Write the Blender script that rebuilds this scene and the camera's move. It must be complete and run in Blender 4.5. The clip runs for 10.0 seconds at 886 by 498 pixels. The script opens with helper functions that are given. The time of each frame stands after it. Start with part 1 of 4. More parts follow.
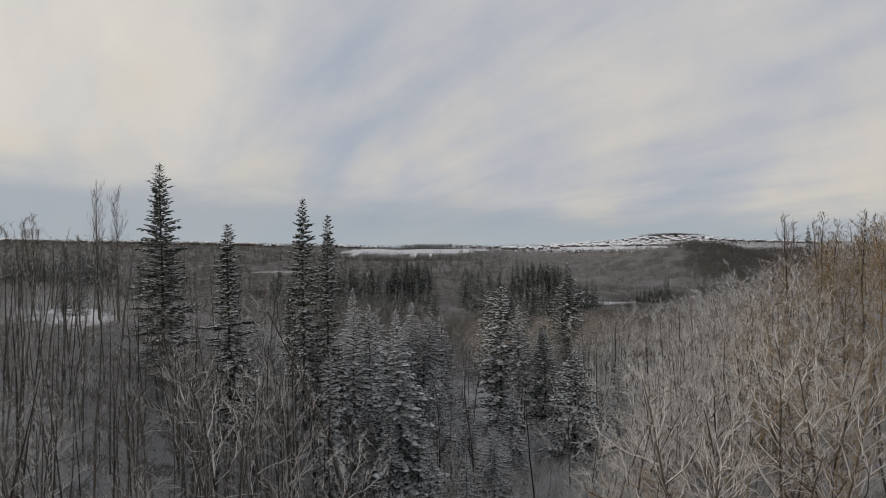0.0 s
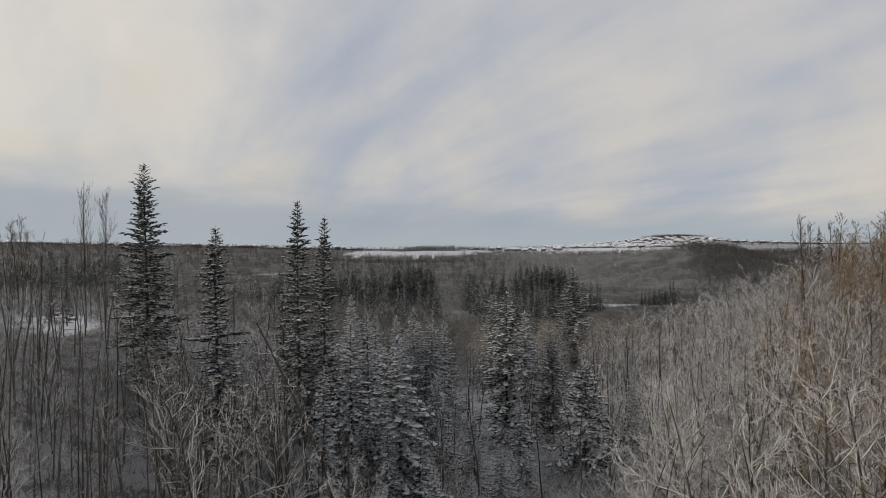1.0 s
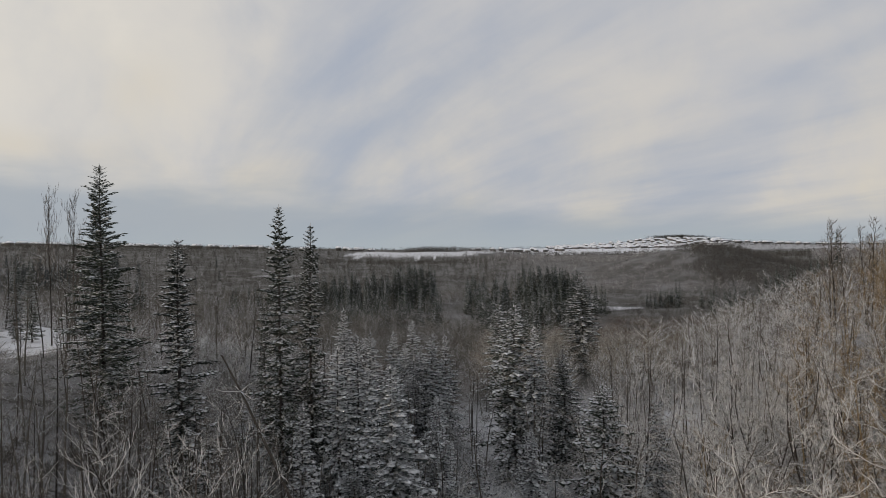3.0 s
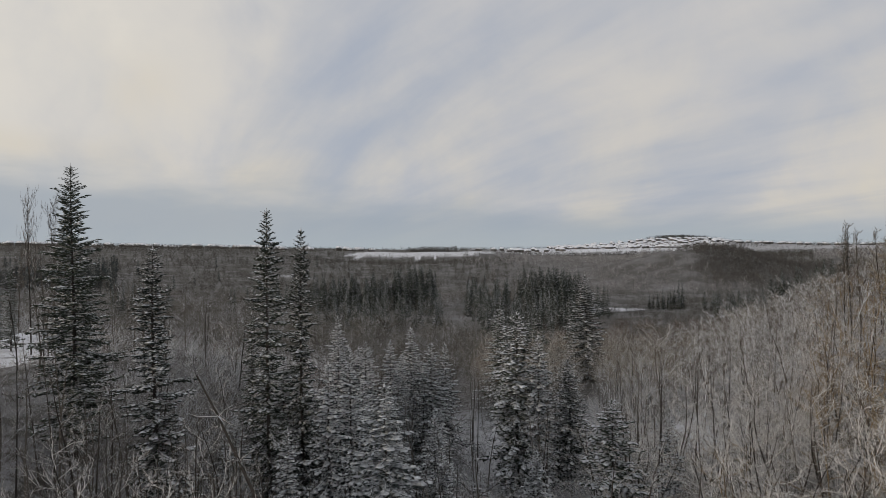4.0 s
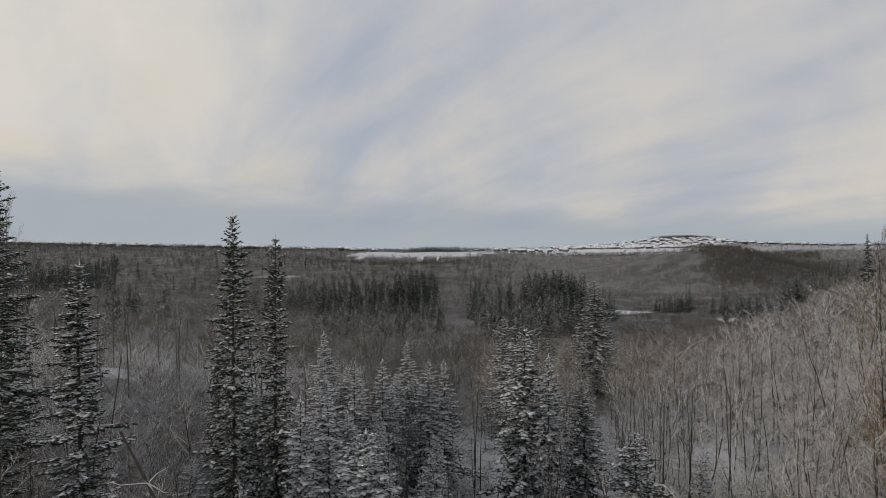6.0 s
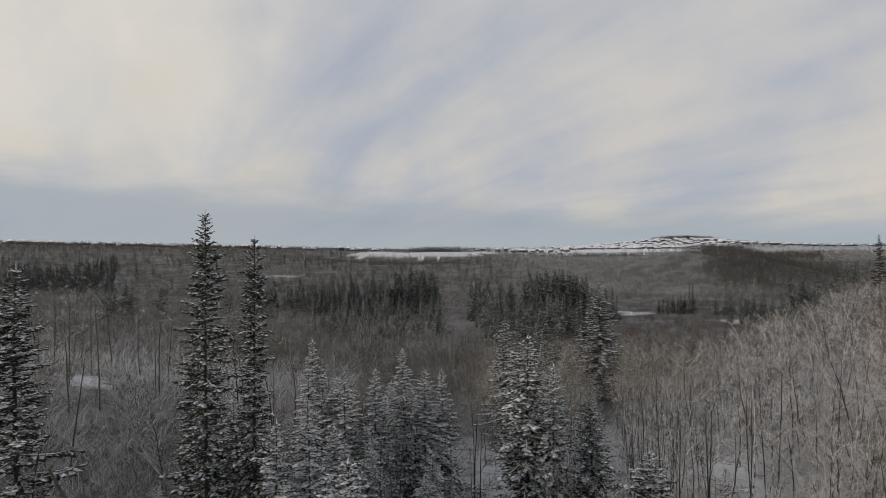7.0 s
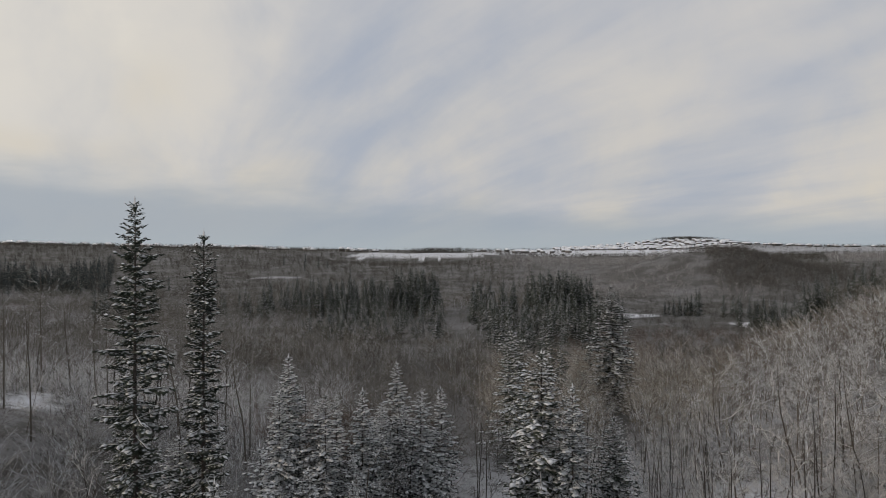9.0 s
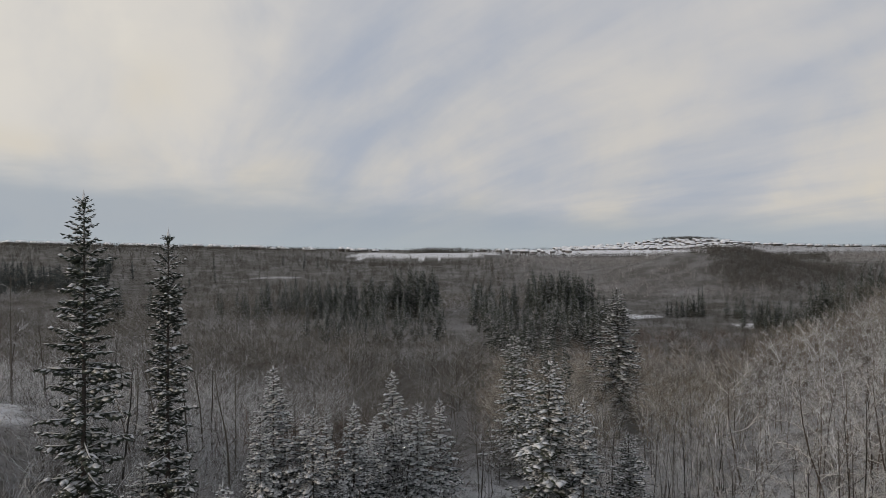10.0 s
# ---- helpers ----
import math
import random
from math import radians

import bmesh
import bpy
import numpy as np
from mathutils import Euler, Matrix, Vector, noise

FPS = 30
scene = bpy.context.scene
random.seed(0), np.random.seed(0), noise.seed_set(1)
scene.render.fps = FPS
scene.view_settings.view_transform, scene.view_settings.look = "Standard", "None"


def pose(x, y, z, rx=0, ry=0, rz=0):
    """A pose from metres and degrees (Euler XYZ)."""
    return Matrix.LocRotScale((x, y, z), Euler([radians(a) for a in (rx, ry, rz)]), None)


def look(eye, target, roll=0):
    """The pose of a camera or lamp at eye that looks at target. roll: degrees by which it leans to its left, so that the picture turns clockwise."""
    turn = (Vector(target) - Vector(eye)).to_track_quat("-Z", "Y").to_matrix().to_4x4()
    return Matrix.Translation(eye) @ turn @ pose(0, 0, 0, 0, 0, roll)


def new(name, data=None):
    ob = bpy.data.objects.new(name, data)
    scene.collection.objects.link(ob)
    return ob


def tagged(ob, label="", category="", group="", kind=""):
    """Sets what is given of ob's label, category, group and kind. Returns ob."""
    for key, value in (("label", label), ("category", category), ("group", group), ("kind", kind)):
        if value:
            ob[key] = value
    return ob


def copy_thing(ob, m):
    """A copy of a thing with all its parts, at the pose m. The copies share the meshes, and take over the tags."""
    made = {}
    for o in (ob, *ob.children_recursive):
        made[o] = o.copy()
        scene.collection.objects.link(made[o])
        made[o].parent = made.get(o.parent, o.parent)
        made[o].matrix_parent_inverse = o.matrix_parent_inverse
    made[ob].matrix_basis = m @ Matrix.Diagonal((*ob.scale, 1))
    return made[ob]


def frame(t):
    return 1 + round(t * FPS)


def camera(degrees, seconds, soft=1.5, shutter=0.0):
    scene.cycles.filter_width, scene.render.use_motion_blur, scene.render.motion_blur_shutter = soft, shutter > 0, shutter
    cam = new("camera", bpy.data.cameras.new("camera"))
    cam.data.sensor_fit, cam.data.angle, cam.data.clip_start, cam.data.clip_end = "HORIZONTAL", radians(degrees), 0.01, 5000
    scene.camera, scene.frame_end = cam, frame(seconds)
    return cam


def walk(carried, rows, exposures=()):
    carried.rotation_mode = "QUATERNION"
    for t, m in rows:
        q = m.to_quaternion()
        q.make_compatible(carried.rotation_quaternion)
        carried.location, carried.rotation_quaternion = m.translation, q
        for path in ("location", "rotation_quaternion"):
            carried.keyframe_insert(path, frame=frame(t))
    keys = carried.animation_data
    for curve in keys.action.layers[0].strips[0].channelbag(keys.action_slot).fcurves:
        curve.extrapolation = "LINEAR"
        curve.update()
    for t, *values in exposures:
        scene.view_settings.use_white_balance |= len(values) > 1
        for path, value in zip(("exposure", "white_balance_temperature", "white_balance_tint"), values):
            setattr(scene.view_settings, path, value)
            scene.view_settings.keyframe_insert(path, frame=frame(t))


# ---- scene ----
cam = camera(70.0, 10.0, soft=0.8)
PATH = [
    (0, (-0.396, 2.057, 15.065), (-0.375, 4.057, 15.061), -0.7),
    (0.5, (-0.391, 3.479, 15.174), (-0.373, 5.479, 15.172), -0.7),
    (1, (-0.391, 4.824, 15.279), (-0.378, 6.824, 15.28), -0.8),
    (1.5, (-0.435, 6.114, 15.391), (-0.421, 8.114, 15.392), -0.7),
    (2, (-0.416, 7.467, 15.576), (-0.401, 9.467, 15.58), -1.0),
    (2.5, (-0.36, 8.878, 15.815), (-0.35, 10.878, 15.818), -0.9),
    (4, (-0.188, 12.906, 16.454), (-0.182, 14.906, 16.456), -0.8),
    (4.5, (-0.124, 14.272, 16.656), (-0.122, 16.272, 16.656), -0.6),
    (5, (-0.017, 15.649, 16.849), (-0.019, 17.649, 16.852), -0.9),
    (5.5, (0.078, 17.025, 16.986), (0.074, 19.025, 16.989), -0.7),
    (6.8, (0.319, 21.219, 17.192), (0.316, 23.219, 17.19), -0.7),
    (7, (0.383, 21.836, 17.191), (0.377, 23.836, 17.192), -0.6),
    (7.5, (0.502, 23.353, 17.143), (0.493, 25.353, 17.146), -0.6),
    (8, (0.498, 25.056, 17.102), (0.488, 27.056, 17.105), -0.7),
    (8.5, (0.473, 26.769, 17.071), (0.462, 28.769, 17.075), -0.6),
    (9, (0.476, 28.369, 17.103), (0.467, 30.369, 17.107), -0.6),
    (9.5, (0.542, 29.887, 17.193), (0.531, 31.887, 17.196), -0.6),
    (10, (0.535, 31.471, 17.185), (0.526, 33.471, 17.189), -0.6),
]
walk(cam, [(t, look(eye, target, roll)) for t, eye, target, roll in PATH])

# ---- light: a bright overcast winter sky with thin streaks of blue ----
SUN_AZ, SUN_EL = radians(-75), radians(16)
world = bpy.data.worlds.new("winter_sky")
scene.world = world
world.use_nodes = True


class Net:
    """Short-hand for building node trees."""

    def __init__(self, tree):
        self.tree = tree
        tree.nodes.clear()

    def node(self, kind):
        return self.tree.nodes.new(kind)

    def put(self, value, socket):
        if isinstance(value, bpy.types.NodeSocket):
            self.tree.links.new(value, socket)
        else:
            socket.default_value = value

    def math(self, op, a, b=0.0, c=0.0):
        n = self.node("ShaderNodeMath")
        n.operation = op
        for v, s in zip((a, b, c), n.inputs):
            self.put(v, s)
        return n.outputs[0]

    def ramp(self, value, lo, hi, a=0.0, b=1.0):
        n = self.node("ShaderNodeMapRange")
        n.interpolation_type = "SMOOTHSTEP"
        for v, s in zip((value, lo, hi, a, b), n.inputs):
            self.put(v, s)
        return n.outputs[0]

    def mix(self, f, a, b, blend="MIX"):
        n = self.node("ShaderNodeMix")
        n.data_type, n.blend_type = "RGBA", blend
        self.put(f, n.inputs[0])
        self.put((*a, 1) if isinstance(a, tuple) else a, n.inputs[6])
        self.put((*b, 1) if isinstance(b, tuple) else b, n.inputs[7])
        return n.outputs[2]

    def noise(self, vec, scale, detail=4.0, rough=0.55, distort=0.0):
        n = self.node("ShaderNodeTexNoise")
        self.put(vec, n.inputs["Vector"])
        n.inputs["Scale"].default_value = scale
        n.inputs["Detail"].default_value = detail
        n.inputs["Roughness"].default_value = rough
        n.inputs["Distortion"].default_value = distort
        return n.outputs["Fac"]

    def vec(self, x, y, z):
        n = self.node("ShaderNodeCombineXYZ")
        for v, s in zip((x, y, z), n.inputs):
            self.put(v, s)
        return n.outputs[0]


def build_sky():
    n = Net(world.node_tree)
    way = n.node("ShaderNodeTexCoord").outputs["Generated"]
    sep = n.node("ShaderNodeSeparateXYZ")
    n.put(way, sep.inputs[0])
    x, y, z = sep.outputs
    az, el = n.math("ARCTAN2", x, y), n.math("ARCSINE", z)
    # high cloud lies in a sheet: project the way on it, and draw the noise out along the wind
    high = n.math("ADD", n.math("MAXIMUM", z, 0.0), 0.16)
    px, py = n.math("DIVIDE", x, high), n.math("DIVIDE", y, high)
    along = n.math("ADD", n.math("MULTIPLY", px, -0.49), n.math("MULTIPLY", py, 0.87))
    across = n.math("ADD", n.math("MULTIPLY", px, 0.87), n.math("MULTIPLY", py, 0.49))
    fine = n.noise(n.vec(n.math("MULTIPLY", along, 0.30), across, 3.7), 1.25, 6, 0.55, 0.5)
    broad = n.noise(n.vec(n.math("MULTIPLY", along, 0.45), across, 9.1), 0.8, 4, 0.5, 0.6)
    mottle = n.noise(way, 5.5, 5, 0.55, 0.4)

    def lobe(a0, e0, long_r, wide_r, turn):
        """A soft drawn-out patch of the sky round azimuth a0 and elevation e0, in degrees."""
        c, s = math.cos(radians(turn)), math.sin(radians(turn))
        da, de = n.math("SUBTRACT", az, radians(a0)), n.math("SUBTRACT", el, radians(e0))
        u = n.math("ADD", n.math("MULTIPLY", da, c / radians(long_r)), n.math("MULTIPLY", de, s / radians(long_r)))
        v = n.math("SUBTRACT", n.math("MULTIPLY", de, c / radians(wide_r)), n.math("MULTIPLY", da, s / radians(wide_r)))
        r = n.math("ADD", n.math("MULTIPLY", u, u), n.math("MULTIPLY", v, v))
        return n.math("EXPONENT", n.math("MULTIPLY", r, -1.0))

    blue = n.math("ADD", n.math("MULTIPLY", n.math("SUBTRACT", fine, 0.5), 2.1), n.math("MULTIPLY", n.math("SUBTRACT", broad, 0.5), 0.9))
    blue = n.math("ADD", blue, n.math("MULTIPLY", n.math("SUBTRACT", mottle, 0.5), 0.8))
    blue = n.math("ADD", blue, 0.30)
    for a0, e0, lr, wr, turn, k in BLUE_LOBES:
        blue = n.math("ADD", blue, n.math("MULTIPLY", lobe(a0, e0, lr, wr, turn), k))
    blue = n.ramp(blue, -0.15, 1.15)
    glow = n.ramp(n.math("SUBTRACT", lobe(-44, 14, 34, 17, 0), n.math("MULTIPLY", n.math("SUBTRACT", mottle, 0.5), 1.1)), 0.0, 1.2)
    warm = n.math("MULTIPLY", n.ramp(el, 0.0, 0.42, 1.0, 0.0), n.ramp(mottle, 0.38, 0.62, 1.0, 0.1))
    for a0, e0, lr, wr, turn, k in CREAM_LOBES:
        warm = n.math("ADD", warm, n.math("MULTIPLY", lobe(a0, e0, lr, wr, turn), k))
    warm = n.math("MINIMUM", warm, 1.3)
    sky = n.node("ShaderNodeTexSky")
    sky.sky_type, sky.sun_disc, sky.sun_elevation, sky.sun_rotation = "NISHITA", False, SUN_EL, SUN_AZ
    clear = n.mix(0.93, sky.outputs[0], tuple(10 * c for c in CLEAR))
    cloud = n.mix(glow, tuple(10 * c for c in CLOUD), tuple(10 * c for c in GLOW))
    cloud = n.mix(n.math("MULTIPLY", warm, 0.75), cloud, tuple(10 * c for c in WARM))
    colour = n.mix(blue, cloud, clear)
    # a grey-blue bank of distant cloud stands over the horizon and sinks to one side
    rough = n.noise(n.vec(n.math("MULTIPLY", az, 2.2), n.math("MULTIPLY", el, 11.0), 1.0), 1.6, 4)
    top = n.math("ADD", n.math("ADD", el, n.math("MULTIPLY", n.math("ADD", az, 0.61), 0.07)), n.math("MULTIPLY", n.math("SUBTRACT", rough, 0.5), 0.11))
    colour = n.mix(n.ramp(top, 0.07, 0.15, 0.82, 0.0), colour, tuple(10 * c for c in BANK))
    low = n.ramp(el, 0.0, 0.05, 0.55, 0.0)
    colour = n.mix(low, colour, tuple(10 * c for c in LOW))
    bg = n.node("ShaderNodeBackground")
    n.put(colour, bg.inputs[0])
    bg.inputs[1].default_value = 0.1
    n.put(bg.outputs[0], n.node("ShaderNodeOutputWorld").inputs[0])


CLEAR, CLOUD, GLOW, WARM = (0.37, 0.413, 0.50), (0.56, 0.55, 0.548), (0.72, 0.685, 0.625), (0.645, 0.60, 0.525)
BANK, LOW = (0.335, 0.384, 0.44), (0.40, 0.45, 0.48)
# azimuth, elevation, long and wide radius, turn (degrees), strength
BLUE_LOBES = (
    (-7.5, 17.0, 7, 2.0, 35, 0.26), (-1, 13.5, 13, 2.0, 32, 0.2), (35, 18.4, 8, 1.3, 10, 0.42), (34, 14.6, 7, 1.3, 20, 0.30), (27, 10.5, 6, 5, 40, 0.06),
    (-17, 20, 8, 2.0, 10, 0.25), (19.0, 3.6, 7, 2.2, 10, 0.30), (-4, 20.5, 6, 1.4, 42, 0.18), (14, 9, 12, 3, 28, -0.12), (-30, 12, 18, 7, 0, -0.25),
    (36, 5, 8, 3, 15, -0.35), (4, 14.5, 6, 3.5, 25, 0.16), (-9, 11, 9, 6, 10, 0.13), (30, 21, 10, 2, 12, 0.15),
)
CREAM_LOBES = ((-14.0, 6.9, 4, 1.3, 5, 0.9), (-34, 8.4, 8, 1.2, -5, 0.9), (33, 3.5, 7, 1.8, 12, 0.8), (4, 4.8, 5, 1.2, 12, 0.6), (-25, 13.4, 3, 2.2, 30, 0.6), (15, 2.6, 2.5, 1.4, 0, 0.7))
build_sky()

sun = new("sun", bpy.data.lights.new("sun", "SUN"))
sun.data.energy, sun.data.angle, sun.data.color = 1.3, radians(12), (1.0, 0.84, 0.67)
sun.matrix_world = look((-60 * math.cos(SUN_EL), 25, 60 * math.sin(SUN_EL) + 10), (0, 40, 10))

# ---- materials ----


def material(name):
    m = bpy.data.materials.new(name)
    m.use_nodes = True
    n = Net(m.node_tree)
    bsdf = n.node("ShaderNodeBsdfPrincipled")
    n.put(bsdf.outputs[0], n.node("ShaderNodeOutputMaterial").inputs[0])
    return m, n, bsdf


def snow_mask(n, coords, lo, hi, patch_scale, amount):
    """Snow where the surface looks up, broken into patches."""
    up = n.node("ShaderNodeSeparateXYZ")
    n.put(n.node("ShaderNodeNewGeometry").outputs["Normal"], up.inputs[0])
    patch = n.noise(coords, patch_scale, 3, 0.6)
    v = n.math("ADD", up.outputs[2], n.math("MULTIPLY", n.math("SUBTRACT", patch, 0.5), 2.2))
    mid, half = (lo + hi) / 2, (hi - lo) * 0.32
    return n.math("MULTIPLY", n.ramp(v, mid - half, mid + half), amount)


# two snow tints: the sun's warmth and the blue of shade are coloured in
SNOW_SUNLIT, SNOW_SKYLIT = (0.81, 0.79, 0.76), (0.768, 0.785, 0.81)


def bark_material(name, dark, light, snow_lo, snow_hi, amount, grain=7.0, patch=2.5, snow=SNOW_SUNLIT):
    m, n, b = material(name)
    co = n.node("ShaderNodeTexCoord").outputs["Object"]
    rnd = n.node("ShaderNodeObjectInfo").outputs["Random"]
    f = n.noise(co, grain, 5, 0.65)
    tone = n.math("ADD", n.math("MULTIPLY", f, 0.8), n.math("MULTIPLY", n.math("SUBTRACT", rnd, 0.5), 0.5))
    base = n.mix(n.ramp(tone, 0.15, 0.75), dark, light)
    base = n.mix(snow_mask(n, co, snow_lo, snow_hi, patch, amount), base, snow)
    n.put(base, b.inputs["Base Color"])
    b.inputs["Roughness"].default_value = 0.85
    return m


def island_material(name, dark, light, snow_lo, snow_hi, amount, patch=0.8, each=0.6, snow=SNOW_SUNLIT, broad=1.2):
    """For joined woods: each twig takes a tone of its own."""
    m, n, b = material(name)
    co = n.node("ShaderNodeTexCoord").outputs["Object"]
    rnd = n.node("ShaderNodeNewGeometry").outputs["Random Per Island"]
    big = n.noise(co, 0.06, 3, 0.5)
    tone = n.math("ADD", n.math("MULTIPLY", rnd, each), n.math("MULTIPLY", n.math("SUBTRACT", big, 0.35), broad))
    base = n.mix(n.ramp(tone, 0.0, 0.9), dark, light)
    base = n.mix(snow_mask(n, co, snow_lo, snow_hi, patch, amount), base, snow)
    n.put(base, b.inputs["Base Color"])
    b.inputs["Roughness"].default_value = 0.9
    return m


M_BARK = bark_material("aspen_bark", (0.035, 0.030, 0.026), (0.10, 0.085, 0.07), 0.75, 1.3, 0.8)
M_BARK_SNOWY = bark_material("snow_streaked_bark", (0.04, 0.033, 0.028), (0.13, 0.108, 0.088), 0.25, 0.9, 0.85)
M_TWIG = bark_material("brown_twigs", (0.05, 0.040, 0.031), (0.138, 0.110, 0.083), 0.7, 1.2, 0.75, 4.0, 1.6)
M_LIMB = bark_material("snow_topped_limbs", (0.045, 0.037, 0.03), (0.14, 0.112, 0.088), -0.35, 0.1, 0.97, 4.0, 1.6)
M_LIMB_THIN = bark_material("thinly_snowed_limbs", (0.045, 0.04, 0.035), (0.135, 0.115, 0.095), 0.2, 0.8, 0.8, 4.0, 1.6)
# the next two tans hold some of the low sun's warmth in their colour
M_FROST = bark_material("snowy_twigs", (0.036, 0.03, 0.022), (0.25, 0.20, 0.14), 0.2, 0.7, 0.85, 4.0, 1.4)
M_TAN = bark_material("tan_twigs", (0.045, 0.034, 0.022), (0.34, 0.245, 0.135), 0.55, 1.05, 0.8, 4.0, 1.4)
M_SPRUCE_BARK = bark_material("spruce_bark", (0.035, 0.031, 0.028), (0.08, 0.068, 0.06), 0.9, 1.6, 0.7)
M_NEEDLE = bark_material("spruce_needles", (0.030, 0.040, 0.032), (0.075, 0.094, 0.068), 0.12, 0.62, 0.9, 5.0, 2.6, SNOW_SKYLIT)
M_NEEDLE_SNOWY = bark_material("snowy_spruce_needles", (0.034, 0.046, 0.046), (0.09, 0.112, 0.108), -0.4, 0.35, 0.92, 5.0, 2.6, SNOW_SKYLIT)
M_NEEDLE_VALLEY = bark_material("valley_spruce_needles", (0.028, 0.038, 0.034), (0.068, 0.086, 0.07), 0.2, 0.75, 0.72, 5.0, 0.9, SNOW_SKYLIT)
M_NEEDLE_DARK = bark_material("dark_spruce_needles", (0.030, 0.040, 0.036), (0.070, 0.088, 0.072), 0.35, 0.95, 0.6, 5.0, 0.9, SNOW_SKYLIT)
M_WOODS = island_material("bare_woods", (0.028, 0.027, 0.024), (0.120, 0.107, 0.09), 0.3, 0.85, 0.85, 0.8, 0.9, SNOW_SKYLIT)
M_BRUSH = island_material("undergrowth", (0.032, 0.031, 0.031), (0.115, 0.112, 0.112), 0.2, 0.8, 0.85, snow=SNOW_SKYLIT)
M_THICKET = island_material("brown_thicket", (0.028, 0.025, 0.022), (0.10, 0.086, 0.071), 0.5, 1.0, 0.7)
M_WOODS_FROST = island_material("frosted_woods", (0.045, 0.039, 0.033), (0.27, 0.235, 0.19), 0.0, 0.5, 0.9, 0.8, 1.0, SNOW_SKYLIT)
M_WHITE_LIMBS = island_material("snow_covered_limbs", (0.04, 0.034, 0.028), (0.14, 0.118, 0.096), 0.0, 0.45, 0.95, 1.6, 0.8, SNOW_SKYLIT)
# sun warmth is painted into this tan as well
M_TAN_WOODS = island_material("tan_woods", (0.042, 0.032, 0.021), (0.33, 0.24, 0.132), 0.55, 1.0, 0.8, 0.8, 1.0)
M_BRUSH_FROST = island_material("frosted_undergrowth", (0.032, 0.028, 0.024), (0.18, 0.157, 0.122), 0.3, 0.85, 0.85)
M_SHRUB = island_material("snowy_shrubs", (0.035, 0.034, 0.035), (0.13, 0.127, 0.128), 0.1, 0.7, 0.9, snow=SNOW_SKYLIT)
M_SHRUB_WHITE = island_material("white_frosted_shrubs", (0.05, 0.048, 0.044), (0.24, 0.225, 0.20), -0.2, 0.4, 0.92)
M_RED = island_material("red_willow_twigs", (0.055, 0.042, 0.035), (0.15, 0.105, 0.08), 0.7, 1.2, 0.5)
M_FAR_BROWN = island_material("far_brown_woods", (0.034, 0.032, 0.026), (0.098, 0.092, 0.075), 0.8, 1.6, 0.4, 0.2, 0.6, broad=0.8)
M_VALLEY_BROWN = island_material("valley_brown_woods", (0.034, 0.031, 0.025), (0.118, 0.106, 0.085), 0.65, 1.25, 0.5, 0.3, 0.8, SNOW_SKYLIT, 0.8)
M_STAND_SNOWY = island_material("snowy_spruce_stand", (0.026, 0.036, 0.032), (0.066, 0.084, 0.070), 0.25, 0.75, 0.7, 0.5, 0.5, SNOW_SKYLIT)
M_RAVINE = island_material("ravine_woods", (0.034, 0.032, 0.029), (0.14, 0.130, 0.116), 0.15, 0.7, 0.88, 0.8, 0.9, SNOW_SKYLIT)
M_VALLEY_PALE = island_material("snow_dusted_valley_woods", (0.036, 0.036, 0.036), (0.13, 0.130, 0.130), 0.35, 0.95, 0.65, 0.4, 0.8, SNOW_SKYLIT)
M_SLOPE_FAR = island_material("brown_slope_woods", (0.05, 0.042, 0.031), (0.225, 0.187, 0.13), 0.45, 1.0, 0.7, 0.4, 0.8)
M_FAR_GREY = island_material("far_frosted_woods", (0.075, 0.073, 0.074), (0.235, 0.226, 0.226), 0.4, 1.2, 0.6, 0.2, 0.75, broad=0.5)
M_KNOLL = island_material("dark_knoll_woods", (0.058, 0.054, 0.049), (0.15, 0.141, 0.128), 0.9, 1.6, 0.2, 0.2, 0.7, broad=0.3)
M_STAND = island_material("spruce_stand", (0.030, 0.040, 0.036), (0.072, 0.090, 0.074), 0.3, 0.85, 0.6, 0.5, 0.5, SNOW_SKYLIT)
# the blue of distant haze is coloured into these needles
M_FAR_SPRUCE = island_material("far_spruce", (0.030, 0.040, 0.043), (0.072, 0.088, 0.088), 0.5, 1.2, 0.6, 0.3)


def snow_material():
    m, n, b = material("trodden_snow")
    co = n.node("ShaderNodeTexCoord").outputs["Object"]
    wide, mid, small = n.noise(co, 0.05, 4, 0.55), n.noise(co, 0.5, 5, 0.6), n.noise(co, 5.0, 4, 0.65)
    litter = n.ramp(n.math("ADD", n.math("MULTIPLY", mid, 0.6), n.math("MULTIPLY", small, 0.4)), 0.50, 0.66)
    mark = n.node("ShaderNodeAttribute")
    mark.attribute_name = "litter"
    bare = mark.outputs["Fac"]
    litter = n.ramp(n.math("ADD", litter, n.math("MULTIPLY", n.math("SUBTRACT", bare, 0.5), 0.9)), 0.05, 0.95)
    litter = n.math("MULTIPLY", litter, n.ramp(wide, 0.3, 0.6, 0.84, 1.0))
    # blue cast of skylight on shaded snow is mixed into its colour
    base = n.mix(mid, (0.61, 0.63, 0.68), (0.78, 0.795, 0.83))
    n.put(n.mix(litter, base, (0.07, 0.066, 0.06)), b.inputs["Base Color"])
    b.inputs["Roughness"].default_value = 0.75
    bump = n.node("ShaderNodeBump")
    bump.inputs["Strength"].default_value = 0.5
    bump.inputs["Distance"].default_value = 0.25
    n.put(n.math("ADD", mid, n.math("MULTIPLY", small, 0.3)), bump.inputs["Height"])
    n.put(bump.outputs[0], b.inputs["Normal"])
    return m


